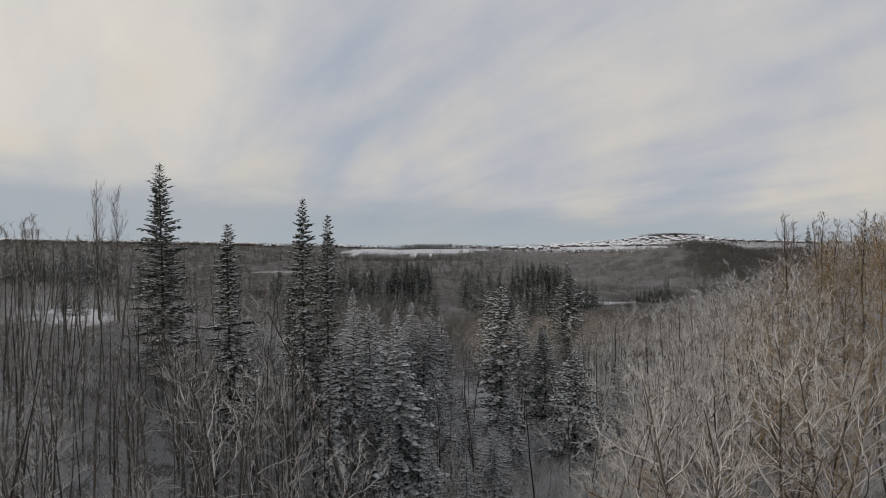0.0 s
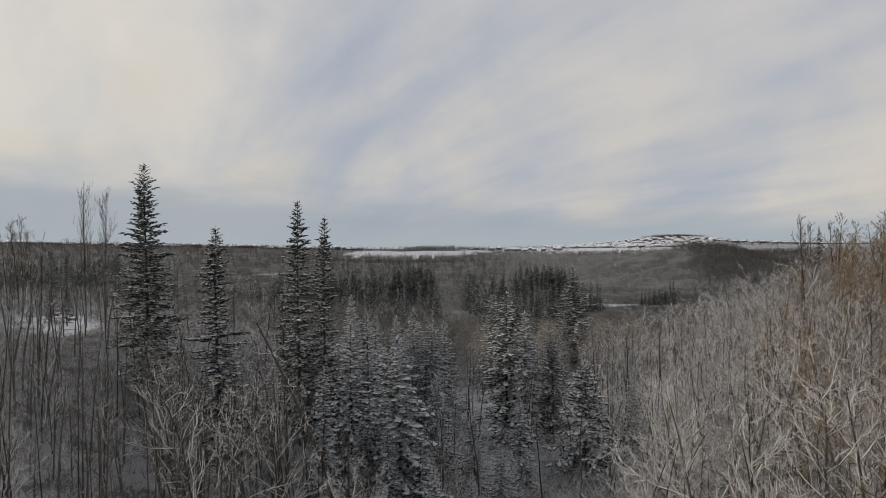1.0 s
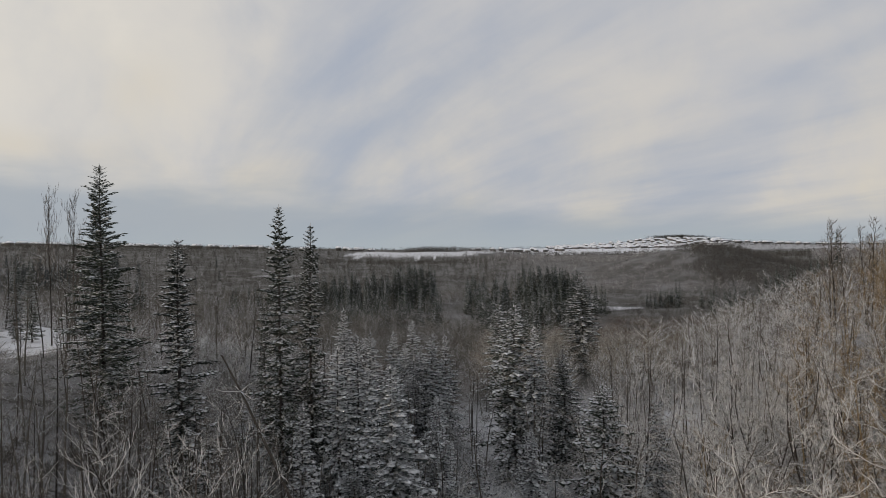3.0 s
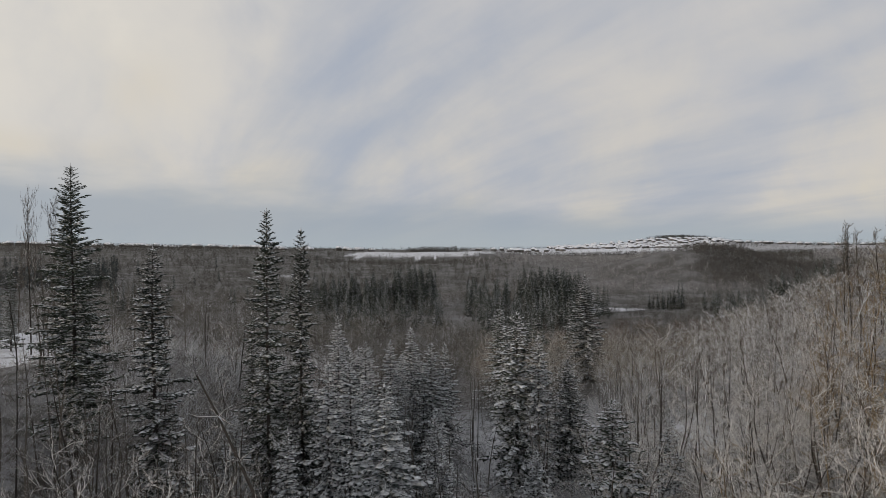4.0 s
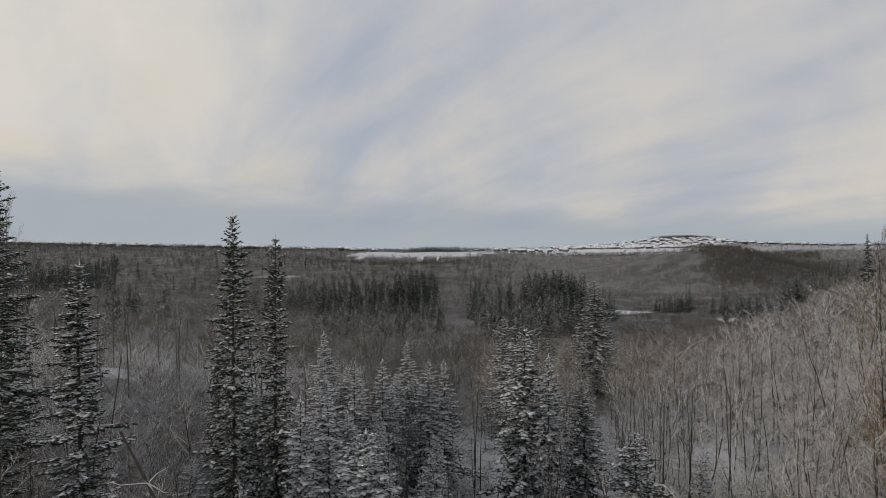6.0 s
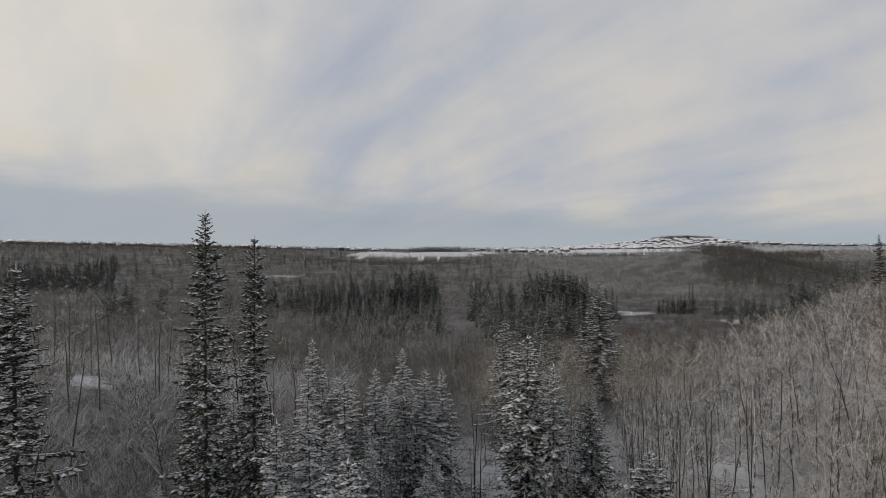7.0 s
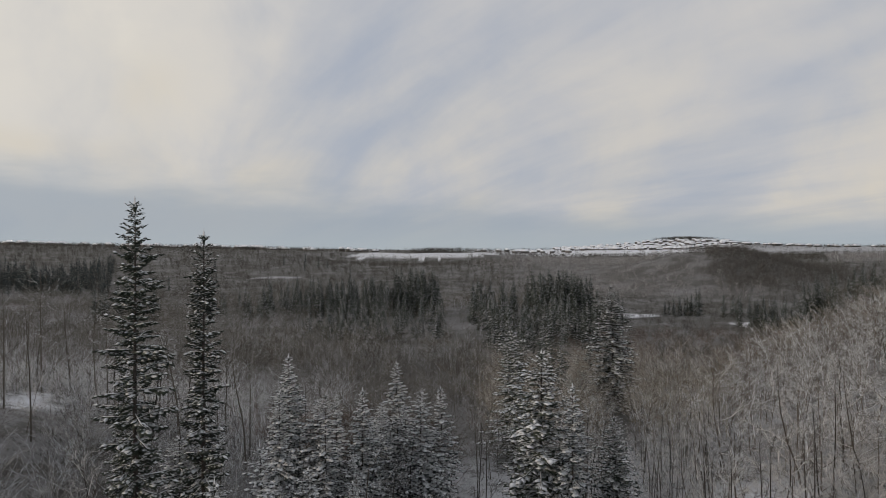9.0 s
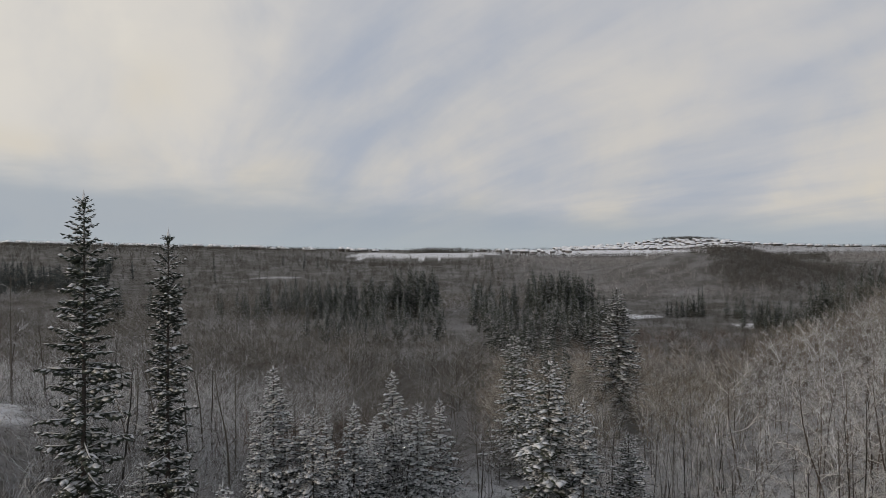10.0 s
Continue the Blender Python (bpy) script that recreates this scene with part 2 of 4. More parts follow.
def plain(name, colour, rough=0.7, vary=0.15, scale=3.0):
    m, n, b = material(name)
    co = n.node("ShaderNodeTexCoord").outputs["Object"]
    rnd = n.node("ShaderNodeObjectInfo").outputs["Random"]
    f = n.math("ADD", n.noise(co, scale, 4), n.math("MULTIPLY", n.math("SUBTRACT", rnd, 0.5), 0.8))
    n.put(n.mix(n.ramp(f, 0.2, 0.8), tuple(c * (1 - vary) for c in colour), tuple(min(1, c * (1 + vary)) for c in colour)), b.inputs["Base Color"])
    b.inputs["Roughness"].default_value = rough
    return m


M_GROUND = snow_material()
# the faint blue of this snow stands for reflected sky
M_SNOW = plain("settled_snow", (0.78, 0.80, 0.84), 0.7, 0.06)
M_WALL = plain("house_siding", (0.10, 0.09, 0.085), 0.7, 0.7)
M_PANE = plain("dark_window", (0.03, 0.035, 0.04), 0.15, 0.2)

# ---- the lie of the land ----


def step(a, b, v):
    t = np.clip((v - a) / (b - a), 0, 1)
    return t * t * (3 - 2 * t)


def land(x, y):
    """Height of the ground: a wooded ravine that runs away from the camera and opens into a wide valley."""
    x, y = np.asarray(x, float), np.asarray(y, float)
    yy = np.clip(y, 0, 420)
    axis = 3 + 0.0008 * yy ** 2
    floor = -2.2 - 0.040 * np.clip(yy - 40, -60, 330)
    bank = floor + (8.3 - floor) * (1 - 0.85 * step(64, 112, yy + 0.35 * np.clip(x + 45, -200, 60)))
    left = (bank - floor) * step(5, 34, axis - x)
    toe = axis + 8 + 0.35 * np.clip(yy - 70, 0, 40) + 0.3 * np.clip(yy - 110, 0, 220)
    ridge = np.clip(x - toe, 0, 400)
    climb = 0.28 * ridge + 0.006 * np.clip(ridge, 0, 40) ** 2
    right = 30 * (1 - np.exp(-climb / 30))
    near = floor + left + right * (1 - 0.5 * step(180, 330, yy))
    far = -14.5 + 27.5 * (0.5 * step(380, 1030, y + 0.10 * x + 25 * np.sin(x * 0.006)) + 0.5 * np.clip((y - 420) / 560, 0, 1))
    far = far + 0.031 * np.clip(-x - 60, 0, 700) + 6 * np.exp(-((x + 420) / 240) ** 2 - ((y - 760) / 190) ** 2)
    far = far + 25 * np.exp(-((x - 690) / 260) ** 2 - ((y - 1880) / 200) ** 2)
    far = far - 9.5 * step(40, 190, x) * step(650, 900, y) * (1 - step(1180, 1450, y))
    far = far + 20 * step(120, 215, x) * (1 - step(238, 330, x)) * np.exp(-((y - 570) / 75) ** 2) + 3 * np.exp(-((x - 560) / 150) ** 2 - ((y - 760) / 120) ** 2)
    far = far - 9 * np.exp(-((x + 40) / 130) ** 4 - ((y - 830) / 70) ** 2)
    near = near + 2.4 * np.exp(-((x + 43) / 8) ** 2 - ((y - 76) / 8) ** 2) + 1.0 * np.exp(-((x + 29) / 5) ** 2 - ((y - 77) / 6) ** 2)
    w = step(300, 470, y)
    z = near * (1 - w) + far * w
    z = z + 0.35 * np.sin(x * 0.37 + 1.3) * np.sin(y * 0.29) + 0.8 * np.sin(x * 0.081) * np.sin(y * 0.067 + 0.7)
    return z


def h(x, y):
    return float(land(x, y))


def make_mesh(name, verts, faces, mat):
    me = bpy.data.meshes.new(name)
    v = np.asarray(verts, np.float32).reshape(-1, 3)
    f = np.asarray(faces, np.int32)
    me.vertices.add(len(v))
    me.vertices.foreach_set("co", v.ravel())
    k = f.shape[1]
    me.loops.add(f.size)
    me.loops.foreach_set("vertex_index", f.ravel())
    me.polygons.add(len(f))
    me.polygons.foreach_set("loop_start", np.arange(0, f.size, k, dtype=np.int32))
    me.update(calc_edges=True)
    me.materials.append(mat)
    return me


def in_clearing(x, y):
    ragged = 1 + 0.3 * math.sin(x * 0.9 + y * 0.5) + 0.25 * math.sin(y * 1.3 - x * 0.4)
    return ((x + 0.60 * (y - 5)) / 3.6) ** 2 + ((y - 67) / 9) ** 2 < ragged


def in_glade(x, y):
    """A pale snowy patch among the frosted trees of the slope."""
    return ((x - 23) / 2.6) ** 2 + ((y - 74) / 5.5) ** 2 < 1


def open_field(x, y):
    """The snowy field on the far side, and the frozen pools in the valley."""
    low = 894 + 70 * float(step(20, 95, x)) + 9 * math.sin(x * 0.07) + 6 * math.sin(x * 0.23)
    high = 880 + 3.6 * max(0, x + 146) if x < -112 else 1000 + 6 * math.sin(x * 0.05)
    pools = ((x - 83) / 13) ** 2 + ((y - 318) / 22) ** 2 < 1 or ((x - 113) / 9) ** 2 + ((y - 258) / 9) ** 2 < 1
    banks = -165 < x < -125 and 572 < y < 584 + 8 * math.sin(x * 0.2) or ((x + 232) / 30) ** 2 + ((y - 360) / 10) ** 2 < 1 or ((x + 330) / 16) ** 2 + ((y - 560) / 14) ** 2 < 1
    return -146 < x < 98 and low < y < high or pools or banks


def town(x, y):
    return y > 1180 and x > 60


def litter_and_shade(x, y):
    """How far leaf litter and dead grass show through the snow, from 0 (covered) up, with the shade of the ravine and
    left bank added in.
    """
    if open_field(x, y):
        return 0.7 if y > 800 else 0.4 if x > 0 else 0.95
    if in_clearing(x, y):
        return 0.3
    if in_glade(x, y):
        return 0.0
    if town(x, y):
        return 0.1 if x < 0.45 * y else 1.0
    if y < 30:
        return 1.15
    if y < 112 and x > 12 + 0.1 * y:
        return 1.2
    if 2 < x < 22 and 40 < y < 92 and x < 13 + 0.55 * (y - 66):
        return 1.0
    # part of this darkening is shade on the snow of the left bank
    if x < -5 and y < 62:
        return 1.3 if y > 44 else 1.15
    # the swell along the ravine floor paints in its deep shade
    if y < 50:
        return 1.3 + 0.6 * math.exp(-(x / 9) ** 2)
    if ((x + 29 + 0.4 * (y - 74)) / 1.5) ** 2 + ((y - 73) / 6.5) ** 2 < 1:
        return 0.72
    if y < 60 or y < 84 and x < -6:
        return 1.35
    return 1.25 if y < 100 else 1.6


def build_ground():
    t = np.linspace(-1, 1, 341)
    xs = 10 + 14 * np.sinh(t * math.log(2 * 4700 / 14))
    ys = 45 + 14 * np.sinh(t * math.log(2 * 4700 / 14))
    gx, gy = np.meshgrid(xs, ys)
    v = np.stack([gx, gy, land(gx, gy)], -1).reshape(-1, 3)
    i = np.arange(340)[:, None] * 341 + np.arange(340)[None, :]
    f = np.stack([i, i + 1, i + 342, i + 341], -1).reshape(-1, 4)
    me = make_mesh("ground", v, f, M_GROUND)
    me.polygons.foreach_set("use_smooth", np.ones(len(f), bool))
    # leaf litter and dead grass, with some shade painted in, break the snow under the woods, but not in the clearings
    bare = np.array([litter_and_shade(x, y) for x, y, z in v]).reshape(341, 341)
    soft = bare.copy()
    for _ in range(30):
        p = np.pad(soft, 1, mode="edge")
        soft = 0.5 * soft + 0.125 * (p[2:, 1:-1] + p[:-2, 1:-1] + p[1:-1, 2:] + p[1:-1, :-2])
    bare = np.where((gy < 130) & (bare > 0.8), soft, bare).astype(np.float32).ravel()
    me.attributes.new("litter", "FLOAT", "POINT").data.foreach_set("value", bare)
    tagged(new("ground", me), "snow-covered valley floor and wooded slopes with leaf litter", "ground", kind="structure")


build_ground()

# ---- trees ----


class Buf:
    """Collects triangles."""

    def __init__(self):
        self.v, self.f = [], []

    def spike(self, p, q, r):
        """A three-sided spike with one edge on top, from p to its tip q."""
        d = (q - p).normalized()
        side = d.cross(Vector((0, 0, 1)))
        side = side.normalized() if side.length > 1e-3 else Vector((1, 0, 0))
        up = side.cross(d)
        i = len(self.v)
        self.v += [p + up * r, p + side * r * 0.9 - up * r * 0.5, p - side * r * 0.9 - up * r * 0.5, q]
        self.f += [(i, i + 3, i + 1), (i + 1, i + 3, i + 2), (i + 2, i + 3, i)]

    def tube(self, pts, radii, n=4):
        rings = []
        for k, p in enumerate(pts):
            d = (pts[min(k + 1, len(pts) - 1)] - pts[max(k - 1, 0)]).normalized()
            a = d.cross(Vector((0.31, 0.17, 1)) if abs(d.z) < 0.9 else Vector((1, 0.2, 0))).normalized()
            b = d.cross(a)
            i = len(self.v)
            rings.append(i)
            self.v += [p + (a * math.cos(math.tau * j / n) + b * math.sin(math.tau * j / n)) * radii[k] for j in range(n)]
        for i, k in zip(rings, rings[1:]):
            for j in range(n):
                m = (j + 1) % n
                self.f += [(i + j, i + m, k + m), (i + j, k + m, k + j)]

    def frond(self, p, q, w):
        """A flat spray of needles from p to q, keeled below."""
        d = q - p
        s = d.cross(Vector((0, 0, 1)))
        s = s.normalized() * w if s.length > 1e-4 else Vector((w, 0, 0))
        m = p + d * 0.45
        i = len(self.v)
        self.v += [p, q, m + s, m - s, m - s.cross(d).normalized() * w * 0.5]
        self.f += [(i, i + 2, i + 3), (i + 1, i + 3, i + 2), (i, i + 3, i + 4), (i, i + 4, i + 2), (i + 1, i + 2, i + 4), (i + 1, i + 4, i + 3)]

    def lump(self, p, d, long_r, wide_r, high_r):
        """A low cushion, long in the direction d."""
        d = Vector((d.x, d.y, d.z * 0.6)).normalized()
        s = Vector((-d.y, d.x, 0)).normalized()
        i = len(self.v)
        self.v += [p - d * long_r, p + s * wide_r, p + d * long_r, p - s * wide_r, p + Vector((0, 0, high_r)), p - Vector((0, 0, high_r * 0.4))]
        self.f += [(i, i + 3, i + 4), (i + 3, i + 2, i + 4), (i + 2, i + 1, i + 4), (i + 1, i, i + 4),
                   (i + 3, i, i + 5), (i + 2, i + 3, i + 5), (i + 1, i + 2, i + 5), (i, i + 1, i + 5)]

    def mesh(self, name, mat):
        return make_mesh(name, [tuple(p) for p in self.v], self.f, mat)

    def arrays(self):
        return np.array([tuple(p) for p in self.v], np.float32), np.array(self.f, np.int32)


def turn(d, rng, amount):
    v = Vector((rng.uniform(-1, 1), rng.uniform(-1, 1), rng.uniform(-1, 1))) * amount
    return (d + v).normalized()


def bare_tree(seed, height, limbs=17, subs=6, twigs=6, first=0.3, spread=0.30, rise=0.75, twig_r=0.013, lean=0.06, thick=1.0, wobble=0.07, up=0.0, stem=1.0, crook=0.34):
    """A leafless tree: a trunk buffer and a crown buffer of limbs, branches and twigs."""
    rng = random.Random(seed)
    trunk, crown, fine = Buf(), Buf(), Buf()
    pts, p, d = [], Vector((0, 0, 0)), Vector((rng.uniform(-lean, lean), rng.uniform(-lean, lean), 1)).normalized()
    count = 8
    for k in range(count + 1):
        pts.append(p.copy())
        p = p + d * height / count
        d = turn(d, rng, wobble)
    r0 = (0.0075 * height + 0.012) * stem
    trunk.tube(pts, [r0 * (1 - k / count) ** 0.8 + 0.012 for k in range(count + 1)], 5)

    def on_trunk(s):
        k = min(int(s * count), count - 1)
        return pts[k].lerp(pts[k + 1], s * count - k)

    for b in range(limbs):
        s = first + (1 - first) * ((b + rng.random()) / limbs) ** 0.9
        s = min(s, 0.985)
        a = b * 2.4 + rng.uniform(-0.6, 0.6)
        out = Vector((math.cos(a), math.sin(a), rise * rng.uniform(0.5, 1.6))).normalized()
        length = height * spread * rng.uniform(0.55, 1.15) * (1.15 - 0.72 * (s - first) / (1 - first))
        p, q, r = on_trunk(s), out, (r0 * 0.6 * (1.15 - s) + 0.014) * thick
        line = [p]
        for k in range(5):
            q = turn(q, rng, crook)
            q.z += 0.05
            q.normalize()
            p = p + q * length / 5
            line.append(p)
        crown.tube(line, [r, r * 0.88, r * 0.76, r * 0.62, r * 0.46, 0.01 * thick], 3)
        for c in range(subs):
            t = 0.22 + 0.75 * (c + rng.random()) / subs
            k = min(int(t * 5), 4)
            base = line[k].lerp(line[k + 1], t * 5 - k)
            way = turn((line[k + 1] - line[k]).normalized(), rng, 0.85)
            way.z += 0.18 + up
            way.normalize()
            ln = length * rng.uniform(0.25, 0.5) * (1.15 - 0.5 * t)
            knee = base + way * ln * 0.28
            way = turn(way, rng, crook)
            mid = knee + way * ln * 0.3
            end = mid + turn(way, rng, crook) * ln * 0.42
            crown.tube([base, knee, mid], [r * 0.42 + 0.004, r * 0.36 + 0.004, r * 0.25 + 0.004], 3)
            crown.spike(mid, end, r * 0.25 + 0.004)
            for w in range(twigs):
                t2 = rng.random()
                o = base.lerp(mid, t2 * 2) if t2 < 0.5 else mid.lerp(end, t2 * 2 - 1)
                tw = turn(way, rng, 0.9)
                tw.z += 0.15 + up
                tw.normalize()
                fine.spike(o, o + tw * ln * rng.uniform(0.25, 0.65), twig_r)
    return trunk, crown, fine


def spruce(seed, height, radius, bare=0.08, boughs=240, gaps=0.1, fronds=7, droop=0.35, load=0.3, power=0.85, plump=1.0, wild=0.25, foot=0.4):
    """A spruce: a trunk buffer, a crown of boughs made of flat drooping sprays, and cushions of snow that lie on them."""
    rng = random.Random(seed)
    trunk, crown, snow = Buf(), Buf(), Buf()
    bend = [Vector((0.02 * height * math.sin(k * 0.8 + seed) * (k / 8) * 0.25, 0.02 * height * math.cos(k * 0.7 + seed) * (k / 8) * 0.25, height * k / 8)) for k in range(9)]
    r0 = 0.010 * height + 0.03
    trunk.tube(bend, [r0 * 0.8 * (1 - k / 8) + 0.012 for k in range(9)], 6)
    up = Vector((0, 0, 1))

    def axis(s):
        k = min(int(s * 8), 7)
        return bend[k].lerp(bend[k + 1], s * 8 - k)

    crown.frond(axis(0.97), bend[8] + up * 0.25, 0.07)
    golden = rng.random() * 6.28
    lobes = [(rng.uniform(0, 6.28), rng.uniform(0.6, 1.3)) for k in range(7)]
    for w in range(boughs):
        f = min(0.99, ((w + rng.random()) / boughs) ** 0.92)
        golden += 2.4 + rng.uniform(-0.5, 0.5)
        if rng.random() < gaps:
            continue
        s = bare + (1 - bare) * f
        ragged = 1 + wild * math.sin(golden * 2 + lobes[int(f * 6.99)][0]) * lobes[int(f * 6.99)][1]
        ln = (radius * (1 - f) ** power * min(1, foot + f * 3.0) * ragged + 0.14 + 0.012 * height * (1 - f) ** 0.2) * rng.uniform(0.5, 1.15)
        flat = Vector((math.cos(golden), math.sin(golden), 0))
        side = Vector((-flat.y, flat.x, 0))
        rise = 0.8 * f ** 2.2 - droop * (1 - f) ** 0.5 + rng.uniform(-wild, wild) * 0.7
        p0 = axis(s)
        p1 = p0 + flat * ln * 0.55 + up * ln * rise * 0.6
        p2 = p0 + flat * ln + up * ln * (rise * 0.8 + 0.04)
        core = (0.03 + 0.012 * ln) * (plump if fronds < 4 else 0.8) * min(1.0, 0.4 + 3 * (1 - f))
        if fronds < 4:
            crown.spike(p0, p2, core)
        else:
            crown.tube([p0, p1], [core * 0.7, core], 3)
            crown.spike(p1, p2, core)
        many = fronds if fronds < 4 else max(3, round(fronds * (0.4 + 0.36 * ln)))
        for c in range(many):
            t = 0.18 + 0.8 * (c + rng.uniform(0.2, 0.9)) / many
            o = p0.lerp(p1, t / 0.55) if t < 0.55 else p1.lerp(p2, (t - 0.55) / 0.45)
            a = rng.uniform(0.2, 1.5) * (1 if c % 2 else -1) if c < many - 1 else rng.uniform(-0.2, 0.2)
            way = flat * math.cos(a) + side * math.sin(a) + up * (rise * 0.5 - droop * 0.6 + rng.uniform(-0.75, 0.3))
            fl = (ln * rng.uniform(0.24, 0.44) * (1.2 - 0.45 * t) + 0.10) * (2.2 / (fronds + 1)) ** 0.25
            slim = min(1.0, 0.42 + 4.5 * (1 - f))
            fl = fl if fronds < 4 else min(max(fl, 0.22), rng.uniform(0.28, 0.5)) * slim
            crown.frond(o, o + way.normalized() * fl, (fl * 0.24 + 0.028) * plump * slim * (1.0 if fronds < 4 else 1.4))
            if rng.random() < load * (0.45 + 0.55 * (1 - f)):
                k = rng.uniform(0.45, 1.0)
                snow.lump(o.lerp(o + way.normalized() * fl, 0.5) + up * 0.01, turn(way, rng, 0.3), fl * 0.55 * k * plump, (fl * 0.22 + 0.04) * k * plump, (0.045 + 0.05 * fl) * k * plump)
    return trunk, crown, snow


def base_thing(name, bufs, label, category, group):
    root = new(name)
    for part_name, buf, mat in bufs:
        if buf.v:
            ob = new(part_name, buf.mesh(part_name, mat))
            ob.parent = root
            if part_name == "snow_load":
                ob.data.polygons.foreach_set("use_smooth", np.ones(len(ob.data.polygons), bool))
            if part_name in ("snow_load", "twigwork"):
                tagged(ob, kind="stuff")
    return tagged(root, label, category, group)


class Kind:
    """A kind of tree that is built once and then copied."""

    def __init__(self, name, make, mats, tall, label, group):
        self.args, self.tall, self.first, self.scale = (name, make, mats, label, group), tall, None, None

    def plant(self, x, y, height, wide=1.0, spin=0.0, tilt=0.0, base=None):
        z = (h(x, y) if base is None else base) - 0.15
        s = height / self.tall
        m = Matrix.Translation((x, y, z)) @ Euler((radians(tilt), 0, spin)).to_matrix().to_4x4()
        sc = Vector((s * wide, s * wide, s))
        if self.first is None:
            name, make, mats, label, group = self.args
            self.first = base_thing(name, [(pn, b, mt) for (pn, mt), b in zip(mats, make())], label, "tree", group)
            self.first.matrix_basis = m @ Matrix.Diagonal((*sc, 1))
            self.scale = sc
            return self.first
        return copy_thing(self.first, m @ Matrix.Diagonal((*(a / b for a, b in zip(sc, self.scale)), 1)))


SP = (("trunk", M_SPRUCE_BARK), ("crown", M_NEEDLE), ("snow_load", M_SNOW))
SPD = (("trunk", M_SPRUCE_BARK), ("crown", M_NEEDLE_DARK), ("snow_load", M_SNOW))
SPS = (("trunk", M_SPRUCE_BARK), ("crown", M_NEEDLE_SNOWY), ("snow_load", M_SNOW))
TALL = [
    Kind("spruce", lambda: spruce(11, 16, 2.35, 0.05, 340, 0.04, 14, 0.12, 0.10, 0.8, 1.0, 0.3, 0.35), SP, 16, "tall dark green spruce with a little snow on its boughs", "spruces"),
    Kind("spruce", lambda: spruce(12, 15, 1.5, 0.06, 330, 0.16, 13, 0.3, 0.22, 0.78, 1.1, 0.5, 0.7), SP, 15, "slim gappy dark spruce with snow on drooping boughs", "spruces"),
    Kind("spruce", lambda: spruce(13, 15, 1.45, 0.05, 330, 0.16, 13, 0.33, 0.22, 0.78, 1.1, 0.5, 0.7), SP, 15, "slim dark spruce with clumps of snow on its boughs", "spruces"),
    Kind("spruce", lambda: spruce(14, 15, 2.6, 0.04, 300, 0.0, 8, 0.35, 0.1, 0.7, 1.2, 0.2), SP, 15, "dense dark conical spruce with some snow", "spruces"),
]
SNOWY = [
    Kind("spruce", lambda: spruce(21, 11, 2.5, 0.02, 230, 0.0, 8, 0.6, 0.12, 0.8, 1.3, 0.28), SPS, 11, "young spruce thickly powdered with snow", "spruces"),
    Kind("spruce", lambda: spruce(22, 11, 2.0, 0.02, 210, 0.0, 8, 0.7, 0.12, 0.75, 1.3, 0.28), SPS, 11, "narrow young spruce white with snow", "spruces"),
    Kind("spruce", lambda: spruce(23, 8, 2.6, 0.03, 150, 0.03, 8, 0.5, 0.75, 0.8, 1.35, 0.3), SP, 8, "small dark spruce laden with thick snow", "spruces"),
    Kind("spruce", lambda: spruce(24, 13, 2.5, 0.03, 260, 0.05, 8, 0.45, 0.65, 0.7, 1.3, 0.35), SP, 13, "dark spruce with heavy white snow on every bough", "spruces"),
    Kind("spruce", lambda: spruce(25, 11, 2.3, 0.04, 200, 0.08, 8, 0.5, 0.12, 0.9, 1.3, 0.4), SPS, 11, "ragged young spruce grey with snow", "spruces"),
    Kind("spruce", lambda: spruce(26, 11, 1.9, 0.02, 200, 0.03, 8, 0.8, 0.12, 0.75, 1.3, 0.35), SPS, 11, "slender young spruce with snow on hanging boughs", "spruces"),
]
DISTANT = [
    Kind("spruce", lambda: spruce(31, 15, 2.9, 0.03, 80, 0.0, 3, 0.45, 0.0, 0.9, 3.5, 0.2), SPD, 15, "dark spruce of a stand in the valley", "spruces"),
    Kind("spruce", lambda: spruce(32, 15, 2.3, 0.03, 80, 0.0, 3, 0.45, 0.0, 0.9, 3.5, 0.25), SPD, 15, "dark slim spruce of a stand in the valley", "spruces"),
    Kind("spruce", lambda: spruce(33, 13, 2.6, 0.03, 80, 0.0, 3, 0.5, 0.0, 0.95, 3.5, 0.25), (("trunk", M_SPRUCE_BARK), ("crown", M_NEEDLE_VALLEY), ("snow_load", M_SNOW)), 13, "spruce with snowy boughs in the valley", "spruces"),
]

